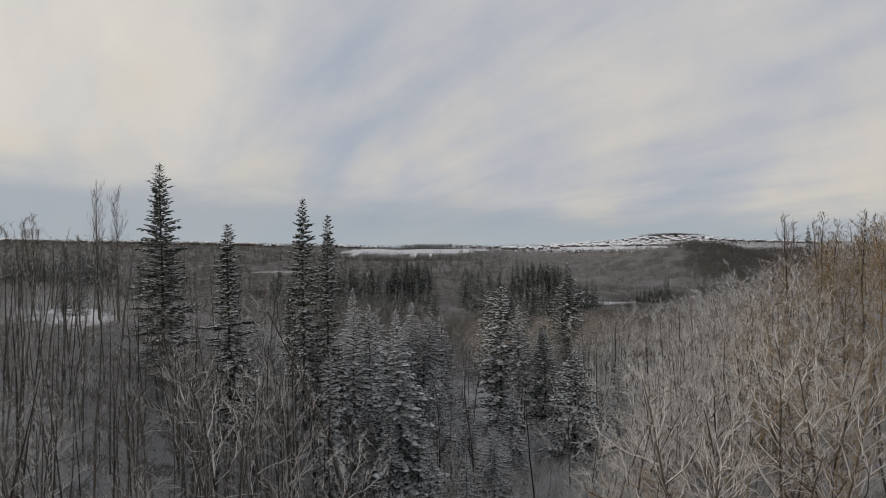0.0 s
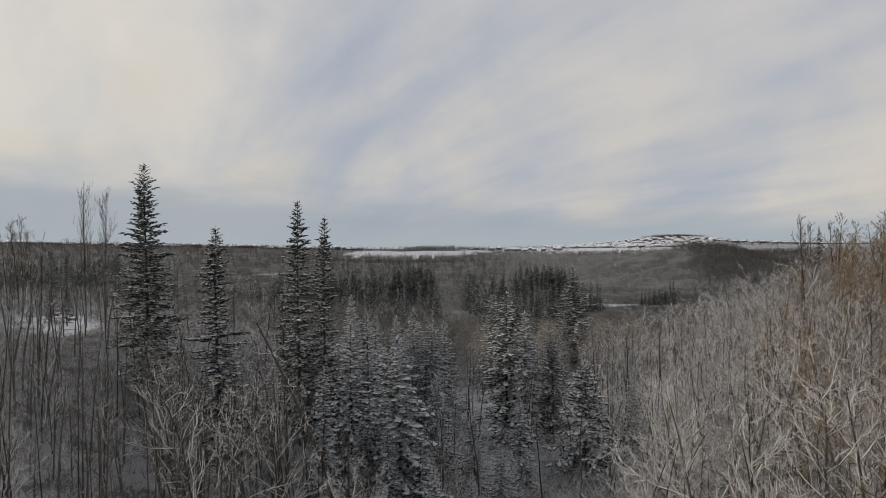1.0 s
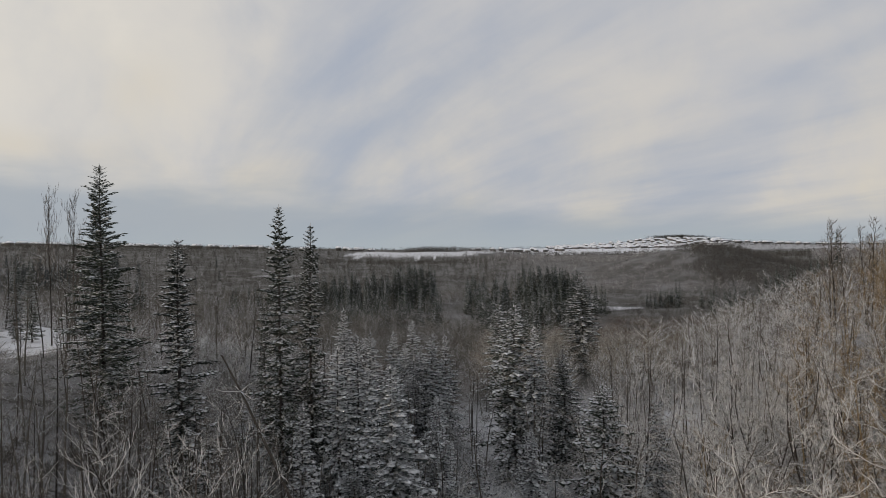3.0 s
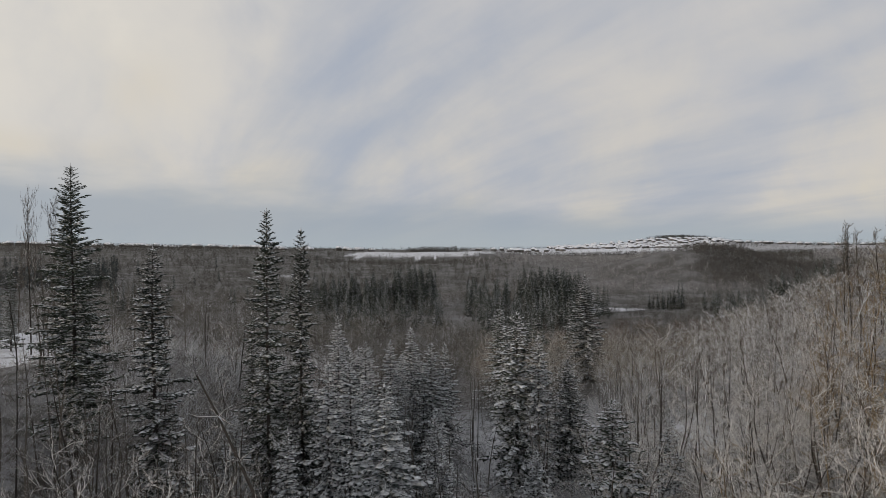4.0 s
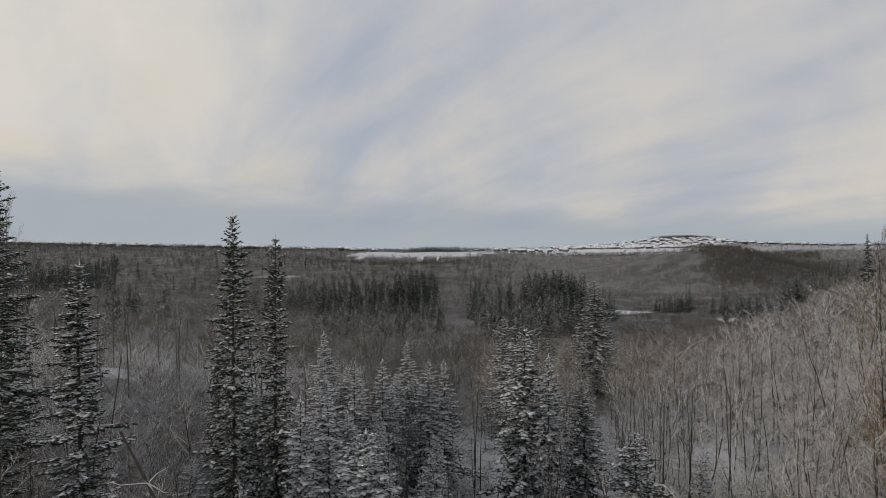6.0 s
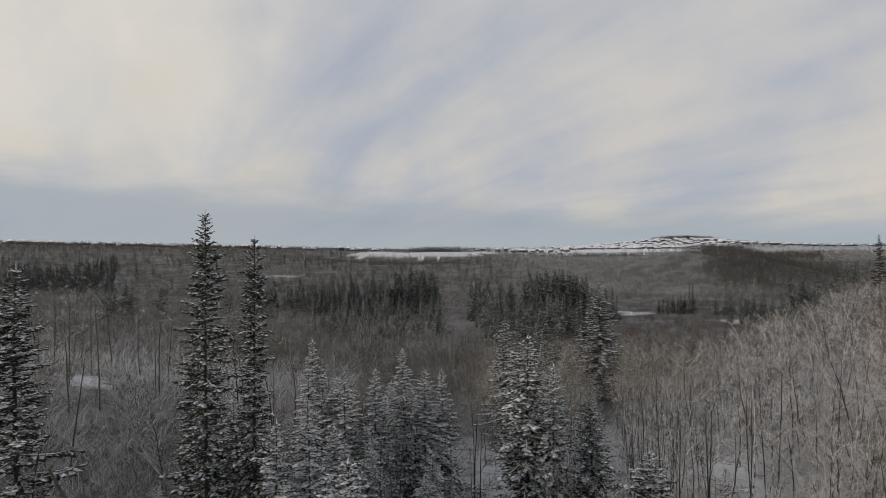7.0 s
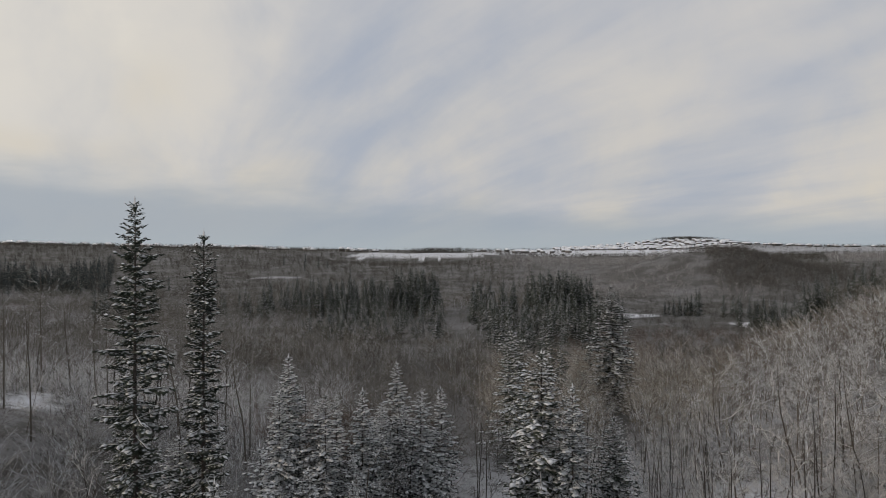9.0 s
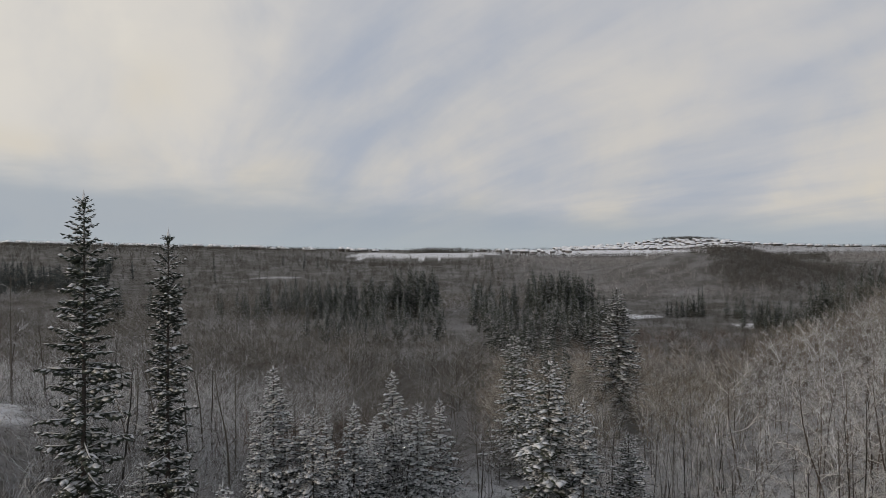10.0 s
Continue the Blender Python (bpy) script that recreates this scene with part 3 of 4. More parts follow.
# the trees that stand out: kind, place, height of the tip, width
for kind, x, y, tip, wide in (
    (TALL[0], -19.3, 45.8, 21.0, 1.0), (TALL[1], -13.6, 42.4, 16.7, 1.15), (TALL[1], -10.7, 51.0, 18.9, 0.85), (TALL[2], -9.25, 53.6, 17.8, 0.85),
    (TALL[2], -12.4, 53.5, 12.5, 0.8), (TALL[3], 22.6, 113.0, 12.0, 1.4), (TALL[1], -36.3, 66.0, 15.8, 0.9), (TALL[2], -39.0, 68.0, 16.3, 0.9),
    (SNOWY[1], -8.9, 65.7, 10.9, 0.9), (SNOWY[0], -7.9, 60.0, 10.0, 0.8), (SNOWY[4], -6.4, 64.0, 9.0, 0.95), (SNOWY[1], -4.6, 66.0, 8.8, 0.9),
    (SNOWY[5], -3.3, 76.0, 8.6, 1.0), (SNOWY[1], -1.2, 68.0, 8.3, 1.0), (SNOWY[4], 0.0, 72.0, 7.6, 1.0), (SNOWY[3], 7.1, 92.0, 8.8, 1.25),
    (SNOWY[3], 6.0, 66.0, 10.9, 1.3), (SNOWY[1], 7.6, 64.6, 9.2, 0.9), (TALL[3], 10.3, 65.5, 7.2, 1.3), (SNOWY[2], 11.3, 56.0, 6.0, 1.05), (SNOWY[1], 14.5, 54.0, 5.9, 0.7),
    (SNOWY[0], -3.0, 43.8, 9.8, 1.15), (SNOWY[5], -6.3, 46.6, 10.4, 0.9), (SNOWY[4], -5.4, 48.2, 11.0, 0.8), (SNOWY[1], -6.9, 40.0, 8.8, 0.8), (SNOWY[0], 5.4, 51.0, 4.2, 1.1),
    (SNOWY[1], 1.2, 38.5, 3.2, 1.0), (SNOWY[0], 3.2, 43.0, 3.4, 1.0), (SNOWY[1], -0.8, 36.5, 4.4, 1.0), (SNOWY[0], 1.8, 47.5, 4.4, 0.9),
):
    g = h(x, y)
    kind.plant(x, y, tip - g + 0.15, wide, (x * 7.3 + y) % 6.28)

# young spruces in the bottom of the ravine
rng = random.Random(5)
for k in range(26):
    y = 42 + 46 * rng.random()
    x = min(rng.gauss(-4.6 + 0.05 * (y - 50), 3.0), -0.3)
    rng.choice((SNOWY[0], SNOWY[1], SNOWY[4], SNOWY[5])).plant(x, y, rng.uniform(4.5, 7.5) + (2.5 if 54 < y < 78 else 0), rng.uniform(0.9, 1.2), rng.uniform(0, 6.28))
# dark stands in the valley
stand = []
for x0, x1, y0, y1, count, lo, hi, sort in (
    (-21, -2.5, 275, 305, 46, 4, 10.5, DISTANT[:2]), (-51, -21, 270, 300, 66, 2, 7.5, DISTANT), (-79, -51, 265, 300, 26, 1, 8, DISTANT),
    (10, 19, 275, 300, 9, 2.5, 6.5, DISTANT[:2]), (22, 30, 280, 300, 7, 2, 6.5, DISTANT[:2]), (34, 58, 275, 300, 60, 3.5, 9.5, DISTANT[:2]), (53, 64, 245, 270, 9, -1, 3, DISTANT[:2]),
    (-40, 0, 190, 262, 100, -2.5, 4.5, DISTANT[1:]), (9, 38, 170, 250, 95, -1, 5.5, DISTANT[1:]), (8, 22, 108, 150, 14, 1, 5.5, DISTANT[1:]), (-92, -68, 262, 300, 12, -1, 3, DISTANT),
    (-128, -118, 255, 265, 6, 5, 8, DISTANT[:2]), (-110, -108, 262, 268, 1, 5, 5.5, DISTANT[:1]),
    (92, 109, 292, 306, 20, -6, -2.2, DISTANT[1:]), (107, 112, 300, 306, 2, 0, 1.5, DISTANT[1:2]), (104, 122, 238, 256, 22, -4, 1, DISTANT[1:]), (118, 128, 285, 300, 5, -4, 0, DISTANT[:2])):
    for k in range(count):
        x, y = rng.uniform(x0, x1), rng.uniform(y0, y1)
        tall = max(5, rng.uniform(lo, hi) - h(x, y))
        kind = rng.choice(sort)
        if y < 170 or y > 262 and k % 3 == 0 and -52 < x < 60:
            kind.plant(x, y, tall, rng.uniform(0.8, 1.1), rng.uniform(0, 6.28))
        else:
            stand.append((DISTANT.index(kind), x, y, tall, rng.uniform(0.8, 1.1)))
# the spruces that climb the far end of the slope
for k in range(58):
    f = rng.random()
    x, y = 88 + 27 * f + rng.uniform(-3, 3), rng.uniform(182, 205)
    stand.append((rng.randrange(3), x, y, max(4, 1.5 + 13 * f + rng.uniform(-3.5, 0.5) - h(x, y)), rng.uniform(0.8, 1.1)))
DISTANT[0].plant(80.4, 138.6, 19.2 - h(80.4, 138.6), 0.8)

BT = (("trunk", M_BARK), ("crown", M_LIMB_THIN), ("twigwork", M_TWIG))
BF = (("trunk", M_BARK_SNOWY), ("crown", M_LIMB), ("twigwork", M_FROST))
BARE = [
    Kind("bare_tree", lambda: bare_tree(41, 10, 12, 4, 4, 0.5, 0.17, 1.1, 0.009, 0.05, 0.7, 0.05, 0.0, 0.8), BT, 10, "leafless young aspen with a dark slim stem in snow", "bare trees"),
    Kind("bare_tree", lambda: bare_tree(42, 9, 12, 4, 5, 0.4, 0.22, 0.7, 0.009, 0.08, 0.8, 0.06, -0.1, 0.75), BT, 9, "leafless brown tree with a little snow on its limbs", "bare trees"),
    Kind("bare_tree", lambda: bare_tree(43, 10, 10, 4, 4, 0.6, 0.15, 1.2, 0.009, 0.05, 0.7, 0.05, 0.0, 0.8), BT, 10, "thin leafless aspen with a bare stem", "bare trees"),
]
FROSTED = [
    Kind("bare_tree", lambda: bare_tree(51, 8, 12, 7, 5, 0.16, 0.40, 0.5, 0.0065, 0.12, 1.1, 0.16, -0.2, 0.65, 0.6), BF, 8, "leafless tree with snow-dusted tan twigs", "bare trees"),
    Kind("bare_tree", lambda: bare_tree(52, 8, 12, 7, 5, 0.22, 0.38, 0.6, 0.0065, 0.14, 1.1, 0.16, -0.15, 0.65, 0.6), BF, 8, "leafless frosted tree on the slope", "bare trees"),
    Kind("bare_tree", lambda: bare_tree(53, 8, 11, 7, 5, 0.15, 0.48, 0.4, 0.0065, 0.18, 1.2, 0.18, -0.2, 0.65, 0.65), BF, 8, "spreading leafless tree with snow on crooked limbs", "bare trees"),
]
TAN = Kind("bare_tree", lambda: bare_tree(54, 8, 13, 7, 6, 0.2, 0.40, 0.7, 0.007, 0.12, 1.0, 0.12, 0.0, 0.7, 0.5), (("trunk", M_BARK), ("crown", M_TAN), ("twigwork", M_TAN)), 8, "leafless tan tree with little snow on its twigs", "bare trees")
POPLAR = Kind("poplar", lambda: bare_tree(61, 14, 36, 6, 6, 0.36, 0.27, 3.2, 0.008, 0.0, 0.4, 0.015, 2.0, 0.6), BT, 14, "tall slim leafless poplar with upright branches", "poplars")
for x, y, tip in ((-33.4, 64.1, 20.8), (-32.0, 65.0, 20.5)):
    POPLAR.plant(x, y, tip - h(x, y), 0.9, x)


# taller aspens stand on the crest of the slope against the sky
ASPEN = Kind("aspen", lambda: bare_tree(63, 13, 20, 6, 6, 0.40, 0.22, 1.8, 0.016, 0.03, 0.9), BT, 13, "tall slim leafless aspen standing above the woods", "aspens")
for x, y, tip in ((42.0, 78.0, 18.3), (44.0, 79.5, 17.6), (46.3, 78.5, 18.6), (48.6, 80.0, 17.8), (51.0, 78.0, 18.8), (53.5, 81.0, 18.0), (56.0, 82.0, 18.6), (45.2, 84.0, 17.2), (50.0, 85.0, 17.9)):
    ASPEN.plant(x, y, tip - h(x, y), 0.8, x * 3.1)


for x, y, tip in ((-48.3, 78.0, 19.4), (-45.2, 72.5, 18.8), (-50.5, 81.0, 18.0), (-43.0, 77.0, 17.0), (-54.0, 84.0, 18.3), (-40.0, 79.0, 16.6), (-58.0, 86.0, 18.0)):
    ASPEN.plant(x, y, tip - h(x, y), 0.85, x * 1.7)


def tan_side(x, y):
    """The sunny side of the slope, where little snow hangs in the twigs; their tan has the sun's warmth coloured in."""
    return y < 66 and x > 0.62 * (y - 25) + 6 or x > 40 and y < 90


def taken(x, y, spots, gap):
    return any((x - a) ** 2 + (y - b) ** 2 < gap * gap for a, b in spots)


def scatter(rng, x0, x1, y0, y1, gap, tries, keep):
    spots = []
    for k in range(tries):
        x, y = rng.uniform(x0, x1), rng.uniform(y0, y1)
        if keep(x, y) and not taken(x, y, spots, gap):
            spots.append((x, y))
    return spots


def before_clearing(x, y):
    return y < 64 and -0.74 < x / max(y - 5, 1) < -0.47 or 57 < y < 72 and -0.62 < x / (y - 22) < -0.51


def off_path(x, y):
    return abs(x) > 5 or y > 40


def fits_view(x, y, d):
    return abs(x) < 0.78 * (y - d) + 6


SEEN = ((11.3, 56.0), (14.5, 54.0), (6.0, 66.0), (10.1, 66.0), (22.6, 113.0), (7.1, 92.0), (-3.0, 43.8))


def in_front(x, y):
    """Whether a tree here would stand close before one of the trees that stand out."""
    for a, b in SEEN:
        t = (y - 14) / (b - 14)
        if 0.5 < t < 1.03 and abs(x - a * t) < 1.5:
            return True
    return False


def pale_slope(x, y):
    """The open side of the slope that is white with frost; below it the woods of the ravine are dark."""
    return x > 13 + 0.55 * (y - 66) + 1.5 * math.sin(y * 0.4) and y < 128


left = scatter(rng, -34, -4, 22, 66, 1.55, 3600, lambda x, y: off_path(x, y) and not in_clearing(x, y) and not in_front(x, y) and fits_view(x, y, 0))[:290]
stems = []
for x, y in sorted(left, key=lambda p: p[1]):
    top = rng.uniform(6.0, 9.5) if x < -8 else rng.uniform(5.0, 7.5)
    if rng.random() < (0.35 if before_clearing(x, y) else 0.75 if y > 50 and x < -12 else 0):
        continue
    if y > 43:
        if rng.random() < 0.35:
            stems.append((x, y))
        continue
    (BARE[2] if before_clearing(x, y) else rng.choice(BARE)).plant(x, y, top, 0.7 if before_clearing(x, y) else rng.uniform(0.85, 1.2), rng.uniform(0, 6.28), rng.uniform(-5, 5))
right = scatter(rng, 6, 44, 20, 78, 2.6, 1600, lambda x, y: not in_front(x, y) and not in_glade(x, y) and fits_view(x, y, 0))[:150]
for x, y in right:
    if y > 62:
        continue
    (TAN if tan_side(x, y) else rng.choice(FROSTED) if pale_slope(x, y) or y < 44 else BARE[1]).plant(x, y, rng.uniform(6, 9), rng.uniform(0.9, 1.25), rng.uniform(0, 6.28), rng.uniform(-6, 6))

# crooked trees whose white limbs stand out, and dark thin stems on the slope
GNARLED = Kind("bare_tree", lambda: bare_tree(55, 8, 13, 6, 6, 0.25, 0.42, 0.75, 0.008, 0.15, 0.95, 0.12, 0.0, 0.75, 0.36), BF, 8, "crooked leafless tree with white snow-covered limbs", "bare trees")
CROOKED = Kind("bare_tree", lambda: bare_tree(57, 8, 10, 5, 5, 0.2, 0.50, 0.4, 0.010, 0.2, 0.95, 0.14, 0.0, 0.8, 0.45), BF, 8, "crooked leafless tree with thick snow on its limbs", "bare trees")
FAN = Kind("bare_tree", lambda: bare_tree(56, 8, 18, 7, 6, 0.2, 0.44, 0.9, 0.0065, 0.1, 0.8, 0.1, 0.15, 0.65, 0.32), BF, 8, "round-crowned leafless tree with snow along its fine limbs", "bare trees")
FAN_BROWN = Kind("bare_tree", lambda: bare_tree(59, 8, 18, 7, 6, 0.2, 0.46, 0.85, 0.0065, 0.1, 0.8, 0.1, 0.1, 0.65, 0.32), (("trunk", M_BARK), ("crown", M_LIMB), ("twigwork", M_TWIG)), 8, "round-crowned brown leafless tree with snow along its limbs", "bare trees")
for x, y, tip in ((-10.6, 31.5, 9.6), (-7.8, 34.0, 8.6), (-13.6, 36.0, 9.8), (-16.0, 27.0, 9.2), (-18.6, 31.0, 9.4), (-6.0, 29.0, 5.6), (-12.2, 26.0, 7.0), (-19.8, 36.5, 10.0), (-9.4, 40.0, 9.2), (-15.8, 41.0, 9.6), (-4.6, 33.5, 5.6),
                  (9.0, 26.0, 7.4), (11.6, 29.0, 8.8), (6.4, 30.0, 5.2), (14.6, 26.6, 9.8), (17.2, 31.0, 10.4), (8.2, 35.5, 5.6), (12.4, 37.0, 7.4), (16.6, 40.0, 8.2), (20.5, 38.0, 10.2), (22.0, 44.0, 9.8), (26.0, 47.0, 11.0), (19.0, 52.0, 7.4), (24.4, 58.0, 8.4), (29.6, 62.0, 10.0), (33.0, 57.0, 11.6)):
    (FAN if x > 0 else FAN_BROWN).plant(x, y, tip - h(x, y), rng.uniform(0.9, 1.15), x * 3.3 + y)
for x, y, tip in ((-15.5, 25.5, 8.2), (-17.6, 29.5, 8.6), (-13.4, 23.0, 6.8), (-19.5, 33.5, 9.4), (-11.0, 27.5, 6.6), (-8.6, 32.5, 9.0), (-12.6, 38.5, 9.0), (-5.6, 30.0, 6.8), (-16.5, 35.0, 8.6), (10.2, 27.4, 10.2), (13.2, 25.6, 10.0), (15.6, 29.0, 10.6), (12.0, 31.5, 9.0), (8.0, 30.5, 7.6), (18.5, 33.0, 10.8),
                  (12.4, 45.0, 6.0), (16.5, 52.0, 6.0), (21.0, 60.0, 6.6), (26.0, 64.0, 7.8), (29.0, 72.0, 9.0), (20.6, 68.0, 6.0), (-18.8, 70.0, 10.2), (9.0, 47.0, 5.0), (18.0, 47.0, 7.4), (24.5, 54.0, 8.6), (28.0, 58.0, 9.4), (32.0, 62.0, 10.6), (17.5, 63.0, 5.6),
                  (33.5, 68.0, 10.8), (36.0, 72.0, 11.6), (22.0, 49.0, 8.6), (27.0, 76.0, 8.4), (30.5, 53.0, 10.6), (24.0, 82.0, 7.4), (14.6, 64.0, 5.0), (-22.0, 62.0, 10.6), (-15.0, 56.0, 9.0)):
    (CROOKED if y > 40 and x > 0 else GNARLED).plant(x, y, tip - h(x, y), rng.uniform(0.9, 1.15), x * 2.3 + y)
for k in range(34):
    y = rng.uniform(44, 80)
    x = rng.uniform(0.2, 0.62) * (y - 8)
    if not in_front(x, y) and not in_glade(x, y):
        CROOKED.plant(x, y, rng.uniform(5, 8), rng.uniform(0.9, 1.3), rng.uniform(0, 6.28), rng.uniform(-6, 6))
for x, y, tip in ((13.0, 58.0, 8.0), (13.9, 58.6, 7.6), (14.7, 57.5, 8.2), (15.6, 58.8, 7.8), (18.4, 60.0, 8.0), (20.0, 62.5, 8.4), (22.6, 66.0, 8.2), (25.0, 69.0, 8.8), (27.5, 66.0, 9.6)):
    BARE[2].plant(x, y, tip - h(x, y), 0.8, x * 1.9)

# ---- woods that nobody could count ----


def forest(name, makers, spots, mat, label, lo, hi, rng, rigid=1.0):
    """Joins many simple trees into one mesh."""
    packs = [m.arrays() for m in makers]
    vs, fs, at = [], [], 0
    for x, y in spots:
        v, f = packs[rng.randrange(len(packs))]
        a, s = rng.uniform(0, 6.28), rng.uniform(lo, hi)
        c, sn, w = math.cos(a), math.sin(a), s * rng.uniform(0.85, 1.25) * rigid
        out = np.empty_like(v)
        out[:, 0] = (v[:, 0] * c - v[:, 1] * sn) * w + x
        out[:, 1] = (v[:, 0] * sn + v[:, 1] * c) * w + y
        out[:, 2] = v[:, 2] * s + h(x, y) - 0.2
        vs.append(out)
        fs.append(f + at)
        at += len(v)
    ob = new(name, make_mesh(name, np.concatenate(vs), np.concatenate(fs), mat))
    return tagged(ob, label, "woods", kind="stuff")


def joined(bufs):
    """Trunk, limbs and twigs in one buffer."""
    both = Buf()
    for b in bufs:
        n = len(both.v)
        both.v += b.v
        both.f += [tuple(i + n for i in t) for t in b.f]
    return both


def broom(seed, count, spread, r, low, stem):
    """A far-off leafless tree of unit height: a stem and limbs that fan out into a loose round crown."""
    rng, b = random.Random(seed), Buf()
    b.spike(Vector((0, 0, 0)), Vector((rng.uniform(-0.1, 0.1), rng.uniform(-0.1, 0.1), rng.uniform(0.8, 1.0))), stem)
    for k in range(count):
        a, z = rng.uniform(0, 6.28), low + (0.75 - low) * rng.random()
        q = rng.uniform(0.0, 0.5)
        out = spread * rng.uniform(0.5, 1.1) * (1.15 - 0.5 * z)
        d = Vector((math.cos(a), math.sin(a), 0))
        o = d * out * q + Vector((0, 0, z + 0.1 * q))
        e = d * out + Vector((-d.y, d.x, 0)) * rng.uniform(-0.15, 0.15)
        b.spike(o, Vector((e.x, e.y, min(1.0, z + rng.uniform(0.06, 0.40)))), r)
    return b


def shrub(seed, stems, twigs, spread, r):
    """A leafless bush of unit height: kinked stems that lean out from one foot, with twigs along them."""
    rng, b = random.Random(seed), Buf()
    for k in range(stems):
        a, lean = rng.uniform(0, 6.28), spread * math.sqrt(rng.random())
        d = Vector((math.cos(a) * lean, math.sin(a) * lean, rng.uniform(0.4, 0.9)))
        line = [Vector((rng.uniform(-0.15, 0.15), rng.uniform(-0.15, 0.15), 0))]
        for c in range(3):
            line.append(line[-1] + turn(d.normalized(), rng, 0.45) * d.length * 0.36)
        for c in range(3):
            b.spike(line[c], line[c + 1] + (line[c + 1] - line[c]) * 0.25, r * (1.3 - 0.25 * c))
        for c in range(twigs):
            t = rng.uniform(0.5, 2.95)
            o = line[int(t)].lerp(line[int(t) + 1], t % 1)
            b.spike(o, o + turn(d.normalized(), rng, 1.3) * rng.uniform(0.1, 0.3), r * 0.75)
    return b


MID = [joined(bare_tree(70 + k, 8, 8, 5, 7, 0.15, 0.34, 0.6, 0.009, 0.1, 0.6, 0.07, -0.1, 0.7)) for k in range(4)]
MIDF = [bare_tree(75 + k, 8, 9, 6, 9, 0.05, 0.40, 0.6, 0.0062, 0.18, 0.95, 0.14, -0.05, 0.55, 0.4) for k in range(4)]
THIN = [broom(80 + k, 40, 0.48, 0.0036, 0.12, 0.006) for k in range(4)]
brown_spots = scatter(rng, -80, 14, 30, 150, 2.5, 2400, lambda x, y: off_path(x, y) and not in_clearing(x, y) and not in_front(x, y) and fits_view(x, y, -10) and not taken(x, y, left, 1.8))
forest("bare_woods", MID, [p for p in brown_spots if p[1] < 82 and not before_clearing(*p)], M_WOODS, "leafless brown woods with snow between the stems", 0.75, 1.15, rng)
forest("pale_bare_woods", THIN, [p for p in brown_spots if 82 <= p[1] < 118 and p[0] < -12], M_RAVINE, "snow-dusted leafless woods on the low ground", 4.5, 7, rng)
forest("further_bare_woods", THIN, [p for p in brown_spots if p[1] >= 82 and not (p[1] < 118 and p[0] < -12)], M_VALLEY_BROWN, "leafless brown woods on the low ground", 5, 8, rng)
behind = [p for p in [(rng.uniform(-45, 45), rng.uniform(-35, 40)) for k in range(700)] if abs(p[0]) > 6 and (p[1] < 0 or abs(p[0]) > 0.78 * p[1] + 8)]
stems += [p for p in behind if p[0] < 0][:40]
stems += [p for p in scatter(rng, -32, -7, 22, 43, 0.8, 520, lambda x, y: off_path(x, y) and not in_clearing(x, y) and not in_front(x, y) and fits_view(x, y, 0)) if not before_clearing(*p) or rng.random() < 0.5]
forest("aspen_stems", [joined(bare_tree(45 + k, 10, 9, 3, 4, 0.5, 0.18, 1.1, 0.009, 0.05, 0.7, 0.05, 0.0, 0.8)) for k in range(3)], stems, M_WOODS, "dark slim stems of leafless aspens on the bank", 0.5, 0.8, rng)
frost_spots = scatter(rng, 8, 115, 24, 150, 2.3, 2900, lambda x, y: not in_front(x, y) and not in_glade(x, y) and fits_view(x, y, -6) and not (y < 62 and taken(x, y, right, 1.9)))
frost_spots += [p for p in behind if p[0] > 8][:36]
near_tan = [p for p in frost_spots if p[1] < 50 and p[0] > 12 or tan_side(*p)]
forest("tan_woods", [t[2] for t in MIDF] , near_tan, M_TAN_WOODS, "tan leafless twigs of the woods low on the slope", 0.8, 1.25, random.Random(19))
forest("tan_limbs", [joined(t[:2]) for t in MIDF], near_tan, M_TAN_WOODS, "tan limbs of the woods low on the slope", 0.8, 1.25, random.Random(19))
crest = [(rng.uniform(43, 64), rng.uniform(60, 84)) for k in range(42)]
forest("crest_woods", [joined(bare_tree(58 + k, 8, 11, 5, 6, 0.3, 0.32, 0.9, 0.012, 0.1, 1.0, 0.1, 0.1, 0.7, 0.45)) for k in range(3)], crest, M_TAN_WOODS, "tan leafless trees along the crest of the slope", 0.8, 1.1, rng)
near_frost = [p for p in frost_spots if pale_slope(*p) and p not in near_tan]
lower = [p for p in frost_spots if not pale_slope(*p) and p not in near_tan]
lower += [p for p in scatter(rng, 5, 34, 44, 118, 1.5, 1500, lambda x, y: not pale_slope(x, y) and not in_front(x, y)) if not taken(*p, SEEN, 2.0)]
forest("ravine_woods", MID, [p for p in lower if p[1] < 92], M_RAVINE, "dark leafless woods with snowy limbs in the ravine", 0.7, 1.05, rng)
forest("frosted_woods", [t[2] for t in MIDF], near_frost, M_WOODS_FROST, "frosted leafless woods on the snowy slope", 0.8, 1.25, random.Random(9))
forest("snowy_limbs", [joined(t[:2]) for t in MIDF], near_frost, M_WHITE_LIMBS, "crooked snow-covered limbs of the woods on the slope", 0.8, 1.25, random.Random(9))
forest("further_slope_woods", THIN, [p for p in lower if p[1] >= 92], M_SLOPE_FAR, "brown leafless woods where the slope runs out", 5, 8, rng)

